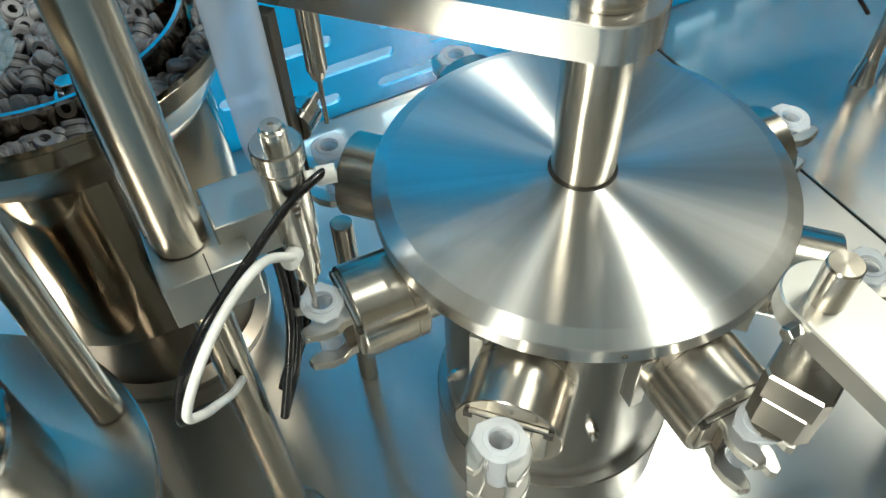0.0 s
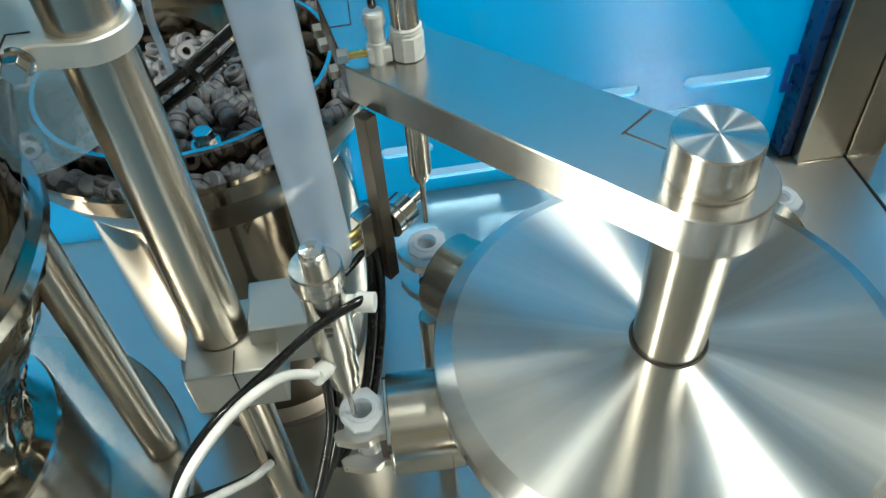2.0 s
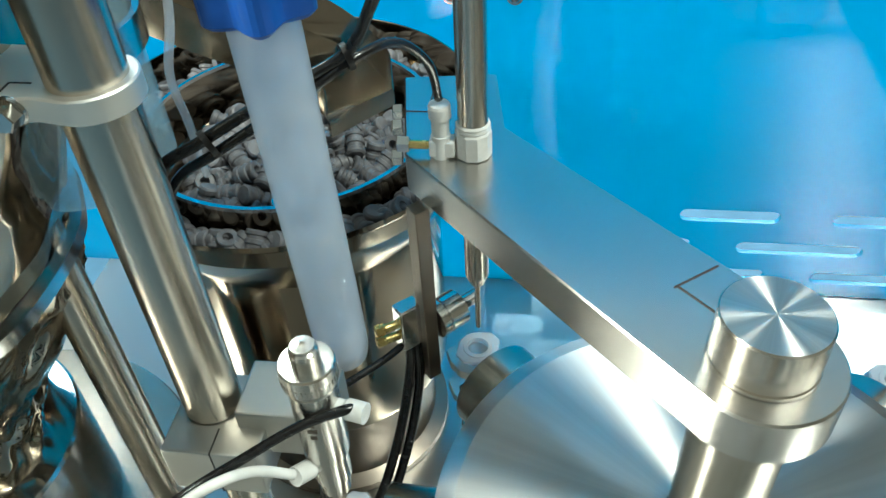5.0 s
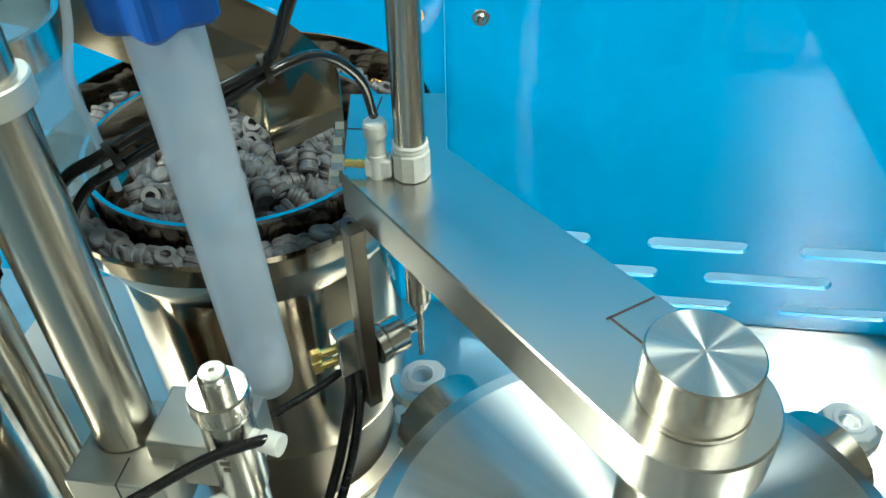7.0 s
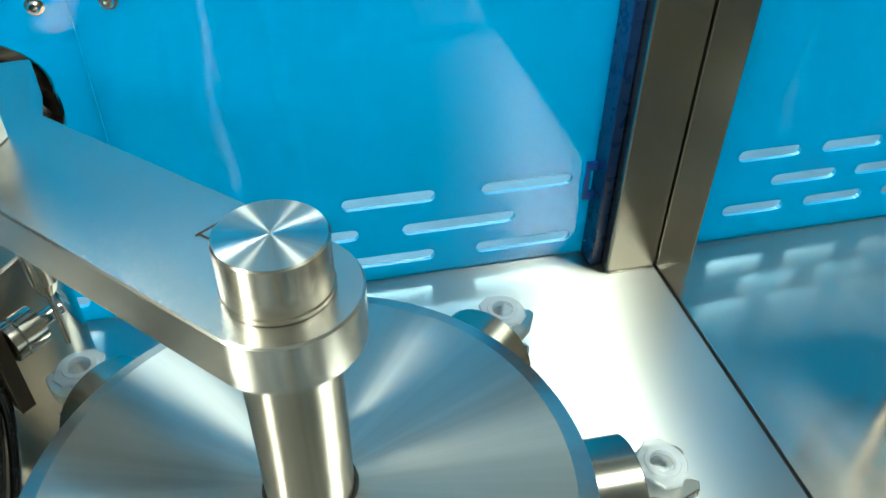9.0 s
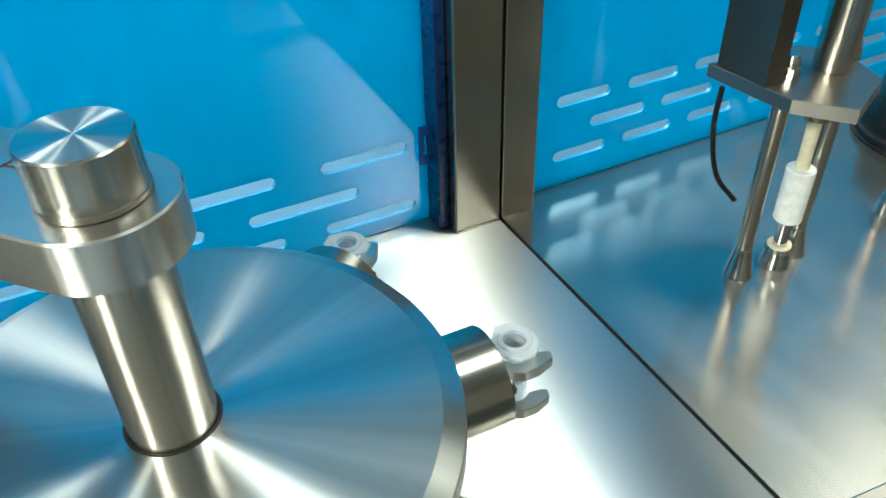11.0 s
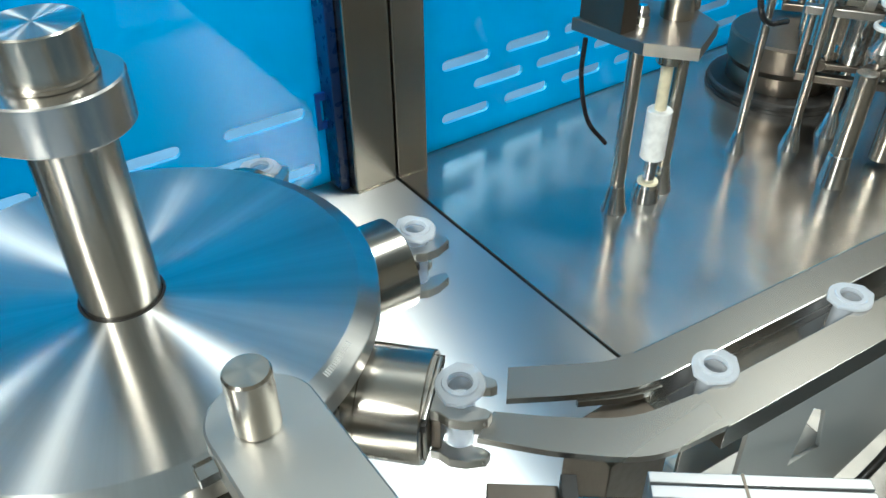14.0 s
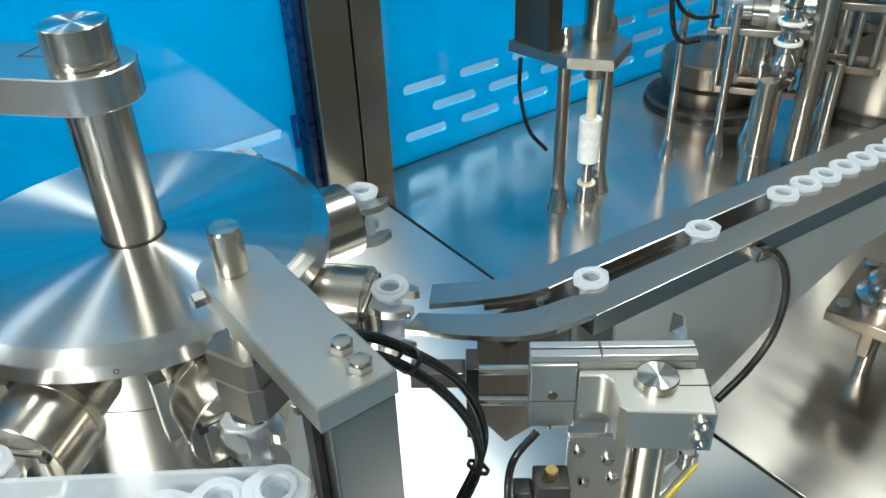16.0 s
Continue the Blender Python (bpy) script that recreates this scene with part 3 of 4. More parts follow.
tagged(part("air_hose", hose([(-0.2601, -0.0256, 0.5005), (-0.2776, -0.037, 0.5193), (-0.2958, -0.0534, 0.5278), (-0.3189, -0.0633, 0.5135), (-0.3427, -0.0761, 0.4914), (-0.3605, -0.082, 0.459), (-0.353, -0.076, 0.443), (-0.343, -0.053, 0.412), (-0.331, -0.027, 0.379), (-0.321, -0.006, 0.36)], 0.0034), WHITE), "white air hose looping below the valve", "hose")
tagged(part("air_hose", hose([(-0.268, 0.020, 0.48), (-0.264, 0.022, 0.44), (-0.268, 0.018, 0.38), (-0.280, 0.012, 0.33), (-0.300, 0.0, 0.27)], 0.0042), BLACK), "black air hose hanging behind the pole", "hose")
tagged(part("air_hose", hose([(-0.259, 0.026, 0.48), (-0.256, 0.026, 0.43), (-0.262, 0.02, 0.37), (-0.276, 0.012, 0.32), (-0.300, 0.006, 0.26)], 0.0042), BLACK), "black air hose hanging behind the pole", "hose")

tube = thing("sight_tube", "milky translucent plastic sight tube with rounded lower end", "tube", Matrix.Translation((-0.243, 0.056, 0.517)) @ Matrix.Rotation(radians(2.0), 4, "X") @ Matrix.Rotation(radians(-1.0), 4, "Y") @ Matrix.Translation((0, 0, -0.534)))
part("tube_wall", lathe([(0.0, 0.5335), (0.010, 0.534), (0.0155, 0.5385), (0.0172, 0.546), (0.0176, 0.56), (0.0176, 0.83), (0.0163, 0.83), (0.0163, 0.56), (0.0150, 0.548), (0.009, 0.542), (0.0, 0.541)], 40), TUBE, tube)
part("inner_ring", lathe([(0.0085, 0.545), (0.0135, 0.545), (0.0135, 0.566), (0.0085, 0.566), (0.0085, 0.545)], 28), FROST, tube, "frosted stopper inside")
lobes = []
for k in range(60):
    a = 2 * math.pi * k / 60
    r = 0.0235 + 0.004 * math.cos(5 * a)
    lobes.append((r * math.cos(a), r * math.sin(a)))
part("star_knob", prism(lobes, 0.785, 0.812, 0.003), KNOB, tube, "blue five-lobed knob")

clamp = thing("pole_clamp", "polished steel split clamp round the pole with cross bolt", "clamp")
ring = arc(-0.323, 0.016, 0.0235, 60, -95, 18) + [(-0.341, -0.0045), (-0.420, -0.016), (-0.50, -0.016), (-0.50, 0.050), (-0.36, 0.044)]
cplate = part("clamp_plate", prism(ring, 0.7395, 0.7525, 0.0009), PALE, clamp)
part("clamp_slit", box(-0.3575, -0.3565, -0.0075, 0.008, 0.7390, 0.7529, 0), MATTE, cplate)
part("clamp_slit", box(-0.3565, -0.346, 0.0075, 0.0083, 0.7520, 0.7529, 0), MATTE, cplate)
part("cross_bolt", hexagon(0.0064, 0, 0.009, cyl(0.0078, -0.002, 0.001)), CHROME, cplate, m=pose(-0.3515, -0.0055, 0.7455, 90))

# ---- stopper bowl ----
BX, BY = -0.383, 0.395
bowl = thing("feeder_bowl", "mirror-polished stainless vibratory bowl full of grey stoppers", "feeder bowl", pose(BX, BY, 0))
part("outer_wall", lathe([(0.1985, 0.482), (0.2005, 0.484), (0.2005, 0.478), (0.197, 0.474), (0.192, 0.452), (0.174, 0.42), (0.158, 0.394), (0.151, 0.388)], 96), MIRROR, bowl, "tapered polished outer wall")
part("track", lathe([(0.1985, 0.482), (0.192, 0.452), (0.153, 0.446)], 96), MIRROR, bowl, "ledge between inner and outer rims")
part("inner_wall", lathe([(0.153, 0.446), (0.1525, 0.486), (0.1505, 0.487), (0.1495, 0.485), (0.147, 0.43), (0.120, 0.40), (0.0, 0.395)], 96), MIRROR, bowl)
part("inner_rim", lathe([(0.1490, 0.4845), (0.1535, 0.4845), (0.1535, 0.4885), (0.1490, 0.4885), (0.1490, 0.4845)], 96), CHROME, bowl, "bright rolled inner rim")
part("drum", lathe([(0.151, 0.388), (0.1515, 0.378), (0.1505, 0.150), (0.1495, 0.143), (0.146, 0.138), (0.110, 0.136)], 96), MIRROR, bowl, "polished drum below the bowl")
part("drive_base", lathe([(0.11, 0.137), (0.126, 0.130), (0.128, 0.02), (0.145, 0.012), (0.145, 0.001), (0.0, 0.001)], 72), DARK, bowl, "dark drive base")
back = [(0.1985 * math.cos(radians(a)), 0.1985 * math.sin(radians(a))) for a in range(10, 171, 5)]
inner = [(0.1965 * math.cos(radians(a)), 0.1965 * math.sin(radians(a))) for a in range(170, 9, -5)]
part("back_guard", prism(back + inner, 0.478, 0.506, 0.0006), MIRROR, bowl, "raised guard sheet round the back of the rim")


def stopper_mesh():
    bm = lathe([(0.0045, 0.004), (0.0048, 0.0135), (0.0095, 0.0135), (0.0102, 0.0125), (0.0102, 0.0095), (0.0088, 0.0085), (0.0088, 0.0055), (0.0102, 0.0045), (0.0102, 0.001), (0.0088, 0.0), (0.0088, -0.004), (0.0102, -0.005), (0.0102, -0.0095), (0.0085, -0.0115), (0.0, -0.0115)], 14)
    lathe([(0.0, 0.004), (0.0045, 0.004)], 14, bm)
    return bm


rnd = random.Random(7)
first = None
spots = []
for layer, (zz, reach) in enumerate(((0.418, 0.126), (0.440, 0.122), (0.456, 0.075))):
    step = 0.0225
    for i in range(-7, 8):
        for j in range(-7, 8):
            x, y = (i + 0.5 * (j % 2) + rnd.uniform(-0.2, 0.2)) * step, (j * 0.87 + rnd.uniform(-0.2, 0.2)) * step
            if math.hypot(x, y) < reach and not (layer == 2 and rnd.random() < 0.3):
                spots.append((x, y, zz + rnd.uniform(-0.006, 0.006)))
for k in range(38):
    a = radians(205 + 150 * k / 37 + rnd.uniform(-1, 1))
    spots.append((0.172 * math.cos(a), 0.172 * math.sin(a), 0.461 + rnd.uniform(-0.001, 0.003)))
for k in range(26):
    a = radians(20 + 150 * k / 25)
    spots.append((0.173 * math.cos(a), 0.173 * math.sin(a), 0.463 + rnd.uniform(0, 0.012)))
for x, y, z in spots:
    m = pose(BX + x, BY + y, z, rnd.uniform(0, 360), rnd.uniform(-70, 70), rnd.uniform(0, 360))
    if first is None:
        first = part("rubber_stopper", stopper_mesh(), RUBBER, None, m=m)
        o = first
    else:
        o = new("rubber_stopper", first.data)
        o.matrix_basis = m
    tagged(o, "grey ribbed rubber stopper lying loose in the bowl", "stopper", "stoppers in the bowl")

nut = thing("bowl_bolt", "large chromed hexagon bolt with washer among the stoppers", "bolt", pose(-0.3650, 0.3023, 0.446))
part("stem", cyl(0.007, -0.12, 0.004, 0.0005, 16), POLE, nut)
part("washer", cyl(0.0155, 0.004, 0.0075, 0.0006, 28), CHROME, nut)
part("hex_head", hexagon(0.0105, 0.0077, 0.0215), CHROME, nut)

chute = thing("feed_chute", "bent polished sheet chute reaching down into the bowl", "chute")
strip = [(-0.420, 0.145, 0.720), (-0.395, 0.170, 0.700), (-0.36, 0.205, 0.660), (-0.325, 0.240, 0.620), (-0.300, 0.265, 0.575), (-0.298, 0.270, 0.55)]


def sheet(line, width, thick, bm=None):
    """A strip of sheet along the line; width is a vector."""
    bm = bm or bmesh.new()
    pts, w = smooth_line(line, 6), Vector(width)
    rows = []
    for k, p in enumerate(pts):
        d = (pts[min(k + 1, len(pts) - 1)] - pts[max(k - 1, 0)]).normalized()
        n = d.cross(w).normalized() * thick / 2
        rows.append([bm.verts.new(p + n), bm.verts.new(p + w + n), bm.verts.new(p + w - n), bm.verts.new(p - n)])
    for a, b in zip(rows, rows[1:]):
        for j in range(4):
            bm.faces.new((a[j], a[(j + 1) % 4], b[(j + 1) % 4], b[j]))
    bm.faces.new(rows[0])
    bm.faces.new(rows[-1])
    return bm


part("chute_floor", sheet(strip, (0.045, 0.055, 0.0), 0.002), MIRROR, chute)
part("near_wall", sheet([(p[0], p[1], p[2]) for p in strip], (0.0, 0.0, 0.035), 0.002), MIRROR, chute)
part("far_wall", sheet([(p[0] + 0.045, p[1] + 0.055, p[2]) for p in strip], (0.0, 0.0, 0.035), 0.002), MIRROR, chute)

tagged(part("cable", hose([(-0.341, 0.030, 0.46), (-0.341, 0.031, 0.57), (-0.339, 0.036, 0.645), (-0.324, 0.046, 0.677), (-0.297, 0.050, 0.694), (-0.258, 0.075, 0.710), (-0.225, 0.097, 0.722), (-0.205, 0.085, 0.755), (-0.18, 0.06, 0.81), (-0.16, 0.02, 0.90)], 0.0034), BLACK), "thick glossy black cable crossing above the bowl", "cable")
tagged(part("cable", hose([(-0.333, 0.040, 0.46), (-0.333, 0.041, 0.57), (-0.331, 0.044, 0.636), (-0.317, 0.050, 0.668), (-0.291, 0.052, 0.686), (-0.252, 0.078, 0.703), (-0.220, 0.103, 0.717), (-0.203, 0.130, 0.712), (-0.190, 0.155, 0.685), (-0.187, 0.169, 0.652)], 0.0030), BLACK), "glossy black cable running to the white elbow", "cable")
for p, d in (((-0.2935, 0.0505, 0.693), (-0.26, 0.08, 0.708)), ((-0.2245, 0.0985, 0.7195), (-0.205, 0.11, 0.725))):
    tagged(part("cable_tie", lathe([(0.0068, -0.0018), (0.0080, -0.0018), (0.0080, 0.0018), (0.0068, 0.0018), (0.0068, -0.0018)], 16, m=along(p, d)), MATTE), "black cable tie round two cables", "cable tie")
tagged(part("clear_hose", hose([(-0.288, 0.068, 0.92), (-0.291, 0.064, 0.85), (-0.2964, 0.0578, 0.7692), (-0.3036, 0.0520, 0.7333), (-0.306, 0.060, 0.70), (-0.308, 0.066, 0.66)], 0.0024), CLEAR), "clear plastic hose hanging into the bowl", "hose")

cover = thing("clear_feed_tube", "wide clear bluish plastic feed tube beside the bowl", "tube", pose(-0.425, 0.135, 0))
part("wall", lathe([(0.055, 0.615), (0.055, 0.98), (0.0525, 0.98), (0.0525, 0.615), (0.055, 0.615)], 56), AQUA, cover)
part("ring", lathe([(0.0555, 0.70), (0.060, 0.70), (0.060, 0.722), (0.0555, 0.722)], 56), CHROME, cover, "polished clamp ring")

# ---- mechanism behind the arm ----
bracket = thing("sensor_bracket", "dark flat bar bracket carrying a small cylinder", "bracket")
part("bar", box(-0.006, 0.006, -0.0065, 0.0065, 0.392, 0.574, 0.0008), DARK, bracket, m=pose(-0.204, 0.150, 0, 0, 0, 42))
part("cylinder", lathe([(0.0, 0.007), (0.0155, 0.007), (0.0155, 0.014), (0.0145, 0.015), (0.0155, 0.016), (0.0155, 0.032), (0.006, 0.034), (0.006, 0.052), (0.0, 0.052)], 28), CHROME, bracket, m=along((-0.204, 0.150, 0.452), (-0.16, 0.195, 0.452)))
part("valve_island", box(-0.010, 0.010, -0.007, 0.007, -0.022, 0.022, 0.0015), CHROME, bracket, m=pose(-0.219, 0.146, 0.456, 0, 0, 42))
for z in (0.449, 0.462):
    part("brass_fitting", cyl(0.0038, 0, 0.020, 0.0006, 12, hexagon(0.0052, 0.016, 0.024)), BRASS, bracket, m=along((-0.222, 0.142, z), (-0.245, 0.128, z)))
tagged(part("air_hose", hose([(-0.219, 0.146, 0.436), (-0.221, 0.140, 0.40), (-0.232, 0.115, 0.34), (-0.252, 0.085, 0.28), (-0.29, 0.06, 0.22)], 0.0045), BLACK), "black air hose below the valve island", "hose")
tagged(part("air_hose", hose([(-0.214, 0.149, 0.436), (-0.214, 0.142, 0.39), (-0.224, 0.118, 0.33), (-0.244, 0.09, 0.27), (-0.285, 0.066, 0.21)], 0.0045), BLACK), "black air hose below the valve island", "hose")
tagged(part("air_hose", hose([(-0.215, 0.152, 0.440), (-0.235, 0.130, 0.432), (-0.27, 0.10, 0.425), (-0.31, 0.07, 0.41)], 0.0032), BLACK), "thin black hose crossing behind the tube", "hose")
lift = thing("lift_rod", "round steel lift rod below the turret station", "rod")
part("rod", cyl(0.012, 0.001, 0.30), POLE, lift, m=pose(-0.171, 0.167, 0))

# ---- hopper at the left ----
hopper = thing("hopper", "mirror-polished stainless hopper with a wavy reflecting spout", "hopper", pose(-0.60, 0.03, 0))


def wavy(profile, seg, amp, freq, seed, crease=0.0):
    """A turned sheet with soft dents and, on request, sharp creases."""
    fine = []
    for (r0, z0), (r1, z1) in zip(profile, profile[1:]):
        n = max(1, int(math.hypot(r1 - r0, z1 - z0) / 0.006))
        fine += [(r0 + (r1 - r0) * k / n, z0 + (z1 - z0) * k / n) for k in range(n)]
    bm = lathe(fine + [profile[-1]], seg)
    for v in bm.verts:
        p = Vector((v.co.x * freq + seed, v.co.y * freq, v.co.z * freq * 0.6))
        d = noise.noise(p) * amp
        d += (0.5 - abs(noise.noise(p * 1.7 + Vector((3, 1, 2))))) * crease - (0.5 - abs(noise.noise(p * 3.1 + Vector((7, 5, 1))))) * crease * 0.4
        if v.co.xy.length > 0.001:
            v.co += Vector((v.co.x, v.co.y, 0)).normalized() * d
    return bm


part("cone", wavy([(0.225, 0.86), (0.222, 0.74), (0.224, 0.735), (0.205, 0.68), (0.182, 0.61), (0.178, 0.595)], 160, 0.004, 9, 1, 0.004), POLISHED, hopper, "tapered polished cone")
part("seam_ring", wavy([(0.178, 0.598), (0.186, 0.597), (0.187, 0.588), (0.178, 0.586)], 120, 0.005, 16, 5), CHROME, hopper, "rough weld bead round the cone")
part("spout", wavy([(0.178, 0.590), (0.170, 0.565), (0.158, 0.54), (0.145, 0.52), (0.130, 0.49), (0.112, 0.46), (0.10, 0.43), (0.088, 0.40), (0.082, 0.36), (0.080, 0.32), (0.080, 0.287)], 200, 0.016, 17, 5, 0.012), POLISHED, hopper, "dented wavy spout")
part("spout_shell", lathe([(0.118, 0.287), (0.118, 0.395), (0.116, 0.398), (0.085, 0.40)], 72), CHROME, hopper, "smooth round shell under the spout")
base2 = thing("round_base", "round grey steel base with flange carrying hopper and leg", "base", pose(-0.615, 0.03, 0))
part("drum", lathe([(0.0, 0.001), (0.185, 0.001), (0.185, 0.272), (0.0, 0.272)], 96), MIRROR, base2)
part("flange", lathe([(0.0, 0.2725), (0.203, 0.2725), (0.2045, 0.274), (0.2045, 0.284), (0.203, 0.2855), (0.0, 0.286)], 96), TURNED, base2, "flat round flange")
part("leg", cyl(0.0150, 0.2865, 0.66), POLE, base2, "dark polished round leg", m=pose(0.176, 0.042, 0))

# ---- plate with pin in front of the turret ----
holder = thing("pin_holder", "bead-blasted steel cantilever plate with standing pin", "holder")
plate = arc(0.014, -0.228, 0.0275, 178, 10, 16) + [(0.042, -0.385), (-0.010, -0.385)]
hplate = part("plate", prism(plate, 0.500, 0.5195, 0.0012), BLASTED, holder)
part("pin", lathe([(0.0, 0.520), (0.0112, 0.520), (0.0112, 0.553), (0.0102, 0.5545), (0.0, 0.5547)], 24), TURNED, holder, m=pose(0.010, -0.231, 0))
for y in (-0.350, -0.371):
    part("bolt", hexagon(0.0078, 0.5197, 0.5252, lathe([(0.0066, 0.5252), (0.0058, 0.5264), (0.0, 0.5268)], 18)), CHROME, hplate, m=pose(0.0265, y, 0))
part("side_bolt", hexagon(0.0058, 0, 0.010), CHROME, holder, m=pose(-0.0135, -0.236, 0.511, 0, -90))
part("leg", box(-0.004, 0.041, -0.3835, -0.345, 0.002, 0.4995, 0.0015), DULL, holder, "flat steel leg")
part("leg_seal", box(-0.010, -0.0045, -0.3715, -0.360, 0.002, 0.4995, 0.0008), MATTE, holder, "black strip beside the leg")
part("stem", cyl(0.0105, 0.470, 0.4995, 0.0008, 24), BLASTED, holder, m=pose(0.006, -0.240, 0))
oct8 = lambda s, k: [(-s, -s + k), (-s + k, -s), (s - k, -s), (s, -s + k), (s, s - k), (s - k, s), (-s + k, s), (-s, s - k)]
part("shoulder", prism(oct8(0.0225, 0.005), 0.446, 0.472, 0.0018), DULL, holder, "square shoulder with cut corners", m=pose(0.003, -0.247, 0, 0, 0, 24))
part("lower_body", prism(oct8(0.0222, 0.0075), 0.4145, 0.4458, 0.001), DULL, holder, "eight-sided body", m=pose(0.003, -0.247, 0, 0, 0, 24))
part("press_tip", lathe([(0.0, 0.4035), (0.0125, 0.4035), (0.0165, 0.4045), (0.0165, 0.4075), (0.0125, 0.4085), (0.0125, 0.4144), (0.0, 0.4144)], 28), CHROME, holder, m=pose(-0.003, -0.246, 0))

# ---- linear rail with syringe barrels ----
RA = radians(-4.7)
RM = Matrix.Translation((0.300, -0.243, 0)) @ Matrix.Rotation(RA, 4, "Z")
rail = thing("feed_rail", "satin stainless feed rail with a slot for syringe barrels", "rail", RM)
part("back_rail", box(0.004, 1.15, 0.0125, 0.046, 0.336, 0.360, 0.0015), RAIL, rail)
part("front_rail", box(0.020, 1.15, -0.046, -0.0125, 0.336, 0.360, 0.0003), RAIL, rail)
part("back_wall", box(0.004, 1.15, 0.0125, 0.0155, 0.25, 0.3355, 0.0005), CHROME, rail)
part("front_wall", box(0.020, 1.15, -0.0155, -0.0125, 0.25, 0.3355, 0.0005), RAIL, rail)
hole1 = [(0.125, 0.245), (0.165, 0.245), (0.150, 0.30), (0.130, 0.315)]
part("front_plate", prism([(0.05, 0.335), (0.06, 0.15), (0.20, 0.15), (0.32, 0.22), (0.43, 0.265), (0.60, 0.285), (1.15, 0.290), (1.15, 0.335)], 0, 0.004, 0.0004, [list(reversed(hole1))], m=Matrix.Translation((0, -0.0414, 0)) @ Matrix.Rotation(radians(90), 4, "X")), PALE, rail, "sheet side plate with a cut-out")
part("drive_box", box(0.07, 0.22, -0.03, 0.035, 0.03, 0.20, 0.003), MILLED, rail, "vibrating drive box under the rail")
for x in (0.10, 0.19):
    part("foot", cyl(0.014, 0.0005, 0.0298, 0.001, 24), MATTE, rail, m=pose(x, 0, 0))
part("end_post", cyl(0.016, 0.0005, 0.3358, 0.001, 28), POLE, rail, m=pose(1.08, 0.027, 0))


def guide_plate(left, right):
    bm = bmesh.new()
    a, b = smooth_line(left, 6), smooth_line(right, 6)
    rows = [[bm.verts.new(p), bm.verts.new(q), bm.verts.new(q - Vector((0, 0, 0.006))), bm.verts.new(p - Vector((0, 0, 0.006)))] for p, q in zip(a, b)]
    for r0, r1 in zip(rows, rows[1:]):
        for j in range(4):
            bm.faces.new((r0[j], r0[(j + 1) % 4], r1[(j + 1) % 4], r1[j]))
    bm.faces.new(rows[0])
    bm.faces.new(rows[-1])
    return bm


guide = thing("rail_guide", "pair of curved sheet guides at the rail's end", "guide")
part("back_guide", guide_plate([(0.205, -0.180, 0.3625), (0.248, -0.206, 0.3625), (0.285, -0.225, 0.3625), (0.312, -0.2325, 0.3625)], [(0.226, -0.156, 0.3625), (0.262, -0.178, 0.3625), (0.292, -0.195, 0.3625), (0.315, -0.1995, 0.3625)]), RAIL, guide)
part("front_guide", guide_plate([(0.166, -0.196, 0.3625), (0.206, -0.240, 0.3625), (0.255, -0.278, 0.3625), (0.318, -0.2905, 0.3625)], [(0.190, -0.184, 0.3625), (0.226, -0.216, 0.3625), (0.268, -0.245, 0.3625), (0.322, -0.2575, 0.3625)]), RAIL, guide)
part("back_lip", guide_plate([(0.250, -0.209, 0.356), (0.285, -0.2275, 0.356), (0.312, -0.235, 0.356)], [(0.251, -0.206, 0.356), (0.286, -0.2245, 0.356), (0.3125, -0.232, 0.356)]), RAIL, guide)
part("support", box(0.235, 0.30, -0.260, -0.215, 0.22, 0.345, 0.001), DARK, guide, "dark support under the guides")

for k, x in enumerate((0.055, 0.212, 0.342, 0.382, 0.418, 0.454, 0.489, 0.525, 0.561, 0.597, 0.633, 0.669, 0.705, 0.741, 0.777)):
    copy_thing(base_syringe, RM @ pose(x, 0, 0.3605, 0, 0, (12, -8, 3, 15, -5, 8, 4, -9)[k % 8]))["label"] = "clear plastic syringe barrel hanging in the feed rail"
for o in scene.objects:
    if o.get("label") == "clear plastic syringe barrel hanging in the feed rail":
        o["group"] = "syringe barrels in the rail"

# ---- slide cylinder beside the rail ----
SA = math.atan2(-0.087, 0.111)
SM = Matrix.Translation((0.236, -0.288, 0)) @ Matrix.Rotation(SA, 4, "Z")
slide = thing("slide_cylinder", "aluminium twin-rod slide cylinder on a clamp block", "cylinder", SM)
part("front_block", box(0.0, 0.0405, -0.024, 0.0, 0.290, 0.364, 0.0012), ALU, slide)
part("block_joint", box(-0.0003, 0.0408, -0.0244, -0.0238, 0.3215, 0.3222, 0), DARK, slide)
part("port_screw", cyl(0.0045, 0, 0.0012, 0.0003, 16), DARK, slide, m=pose(0.020, -0.0243, 0.329, 90))
part("top_rail", box(0.0, 0.143, -0.0085, 0.0, 0.3643, 0.371, 0.0008), ALU, slide)
part("top_rail", box(0.0, 0.143, -0.020, -0.0105, 0.3643, 0.371, 0.0008), ALU, slide)
part("body", box(0.041, 0.143, -0.020, 0.0, 0.290, 0.364, 0.0012), ALU, slide)
part("mark", box(0.060, 0.062, -0.0205, 0.0005, 0.3705, 0.3714, 0), DARK, slide)
for y, z in ((-0.012, 0.349), (-0.012, 0.312)):
    part("guide_rod", cyl(0.0052, -0.045, 0.0, 0.0005, 20), CHROME, slide, m=pose(0, y, z, 0, 90))
part("push_plate", box(-0.056, -0.045, -0.026, 0.002, 0.278, 0.362, 0.0008), MATTE, slide, "black push plate")
part("finger", box(-0.105, -0.0565, -0.020, 0.0, 0.335, 0.352, 0.001), DARK, slide, "steel finger reaching to the gripper")
part("grease_nipple", hexagon(0.004, 0, 0.008, cyl(0.0024, 0.008, 0.014, 0.0004, 10)), BRASS, slide, m=pose(0.02, -0.012, 0.2898, 180))

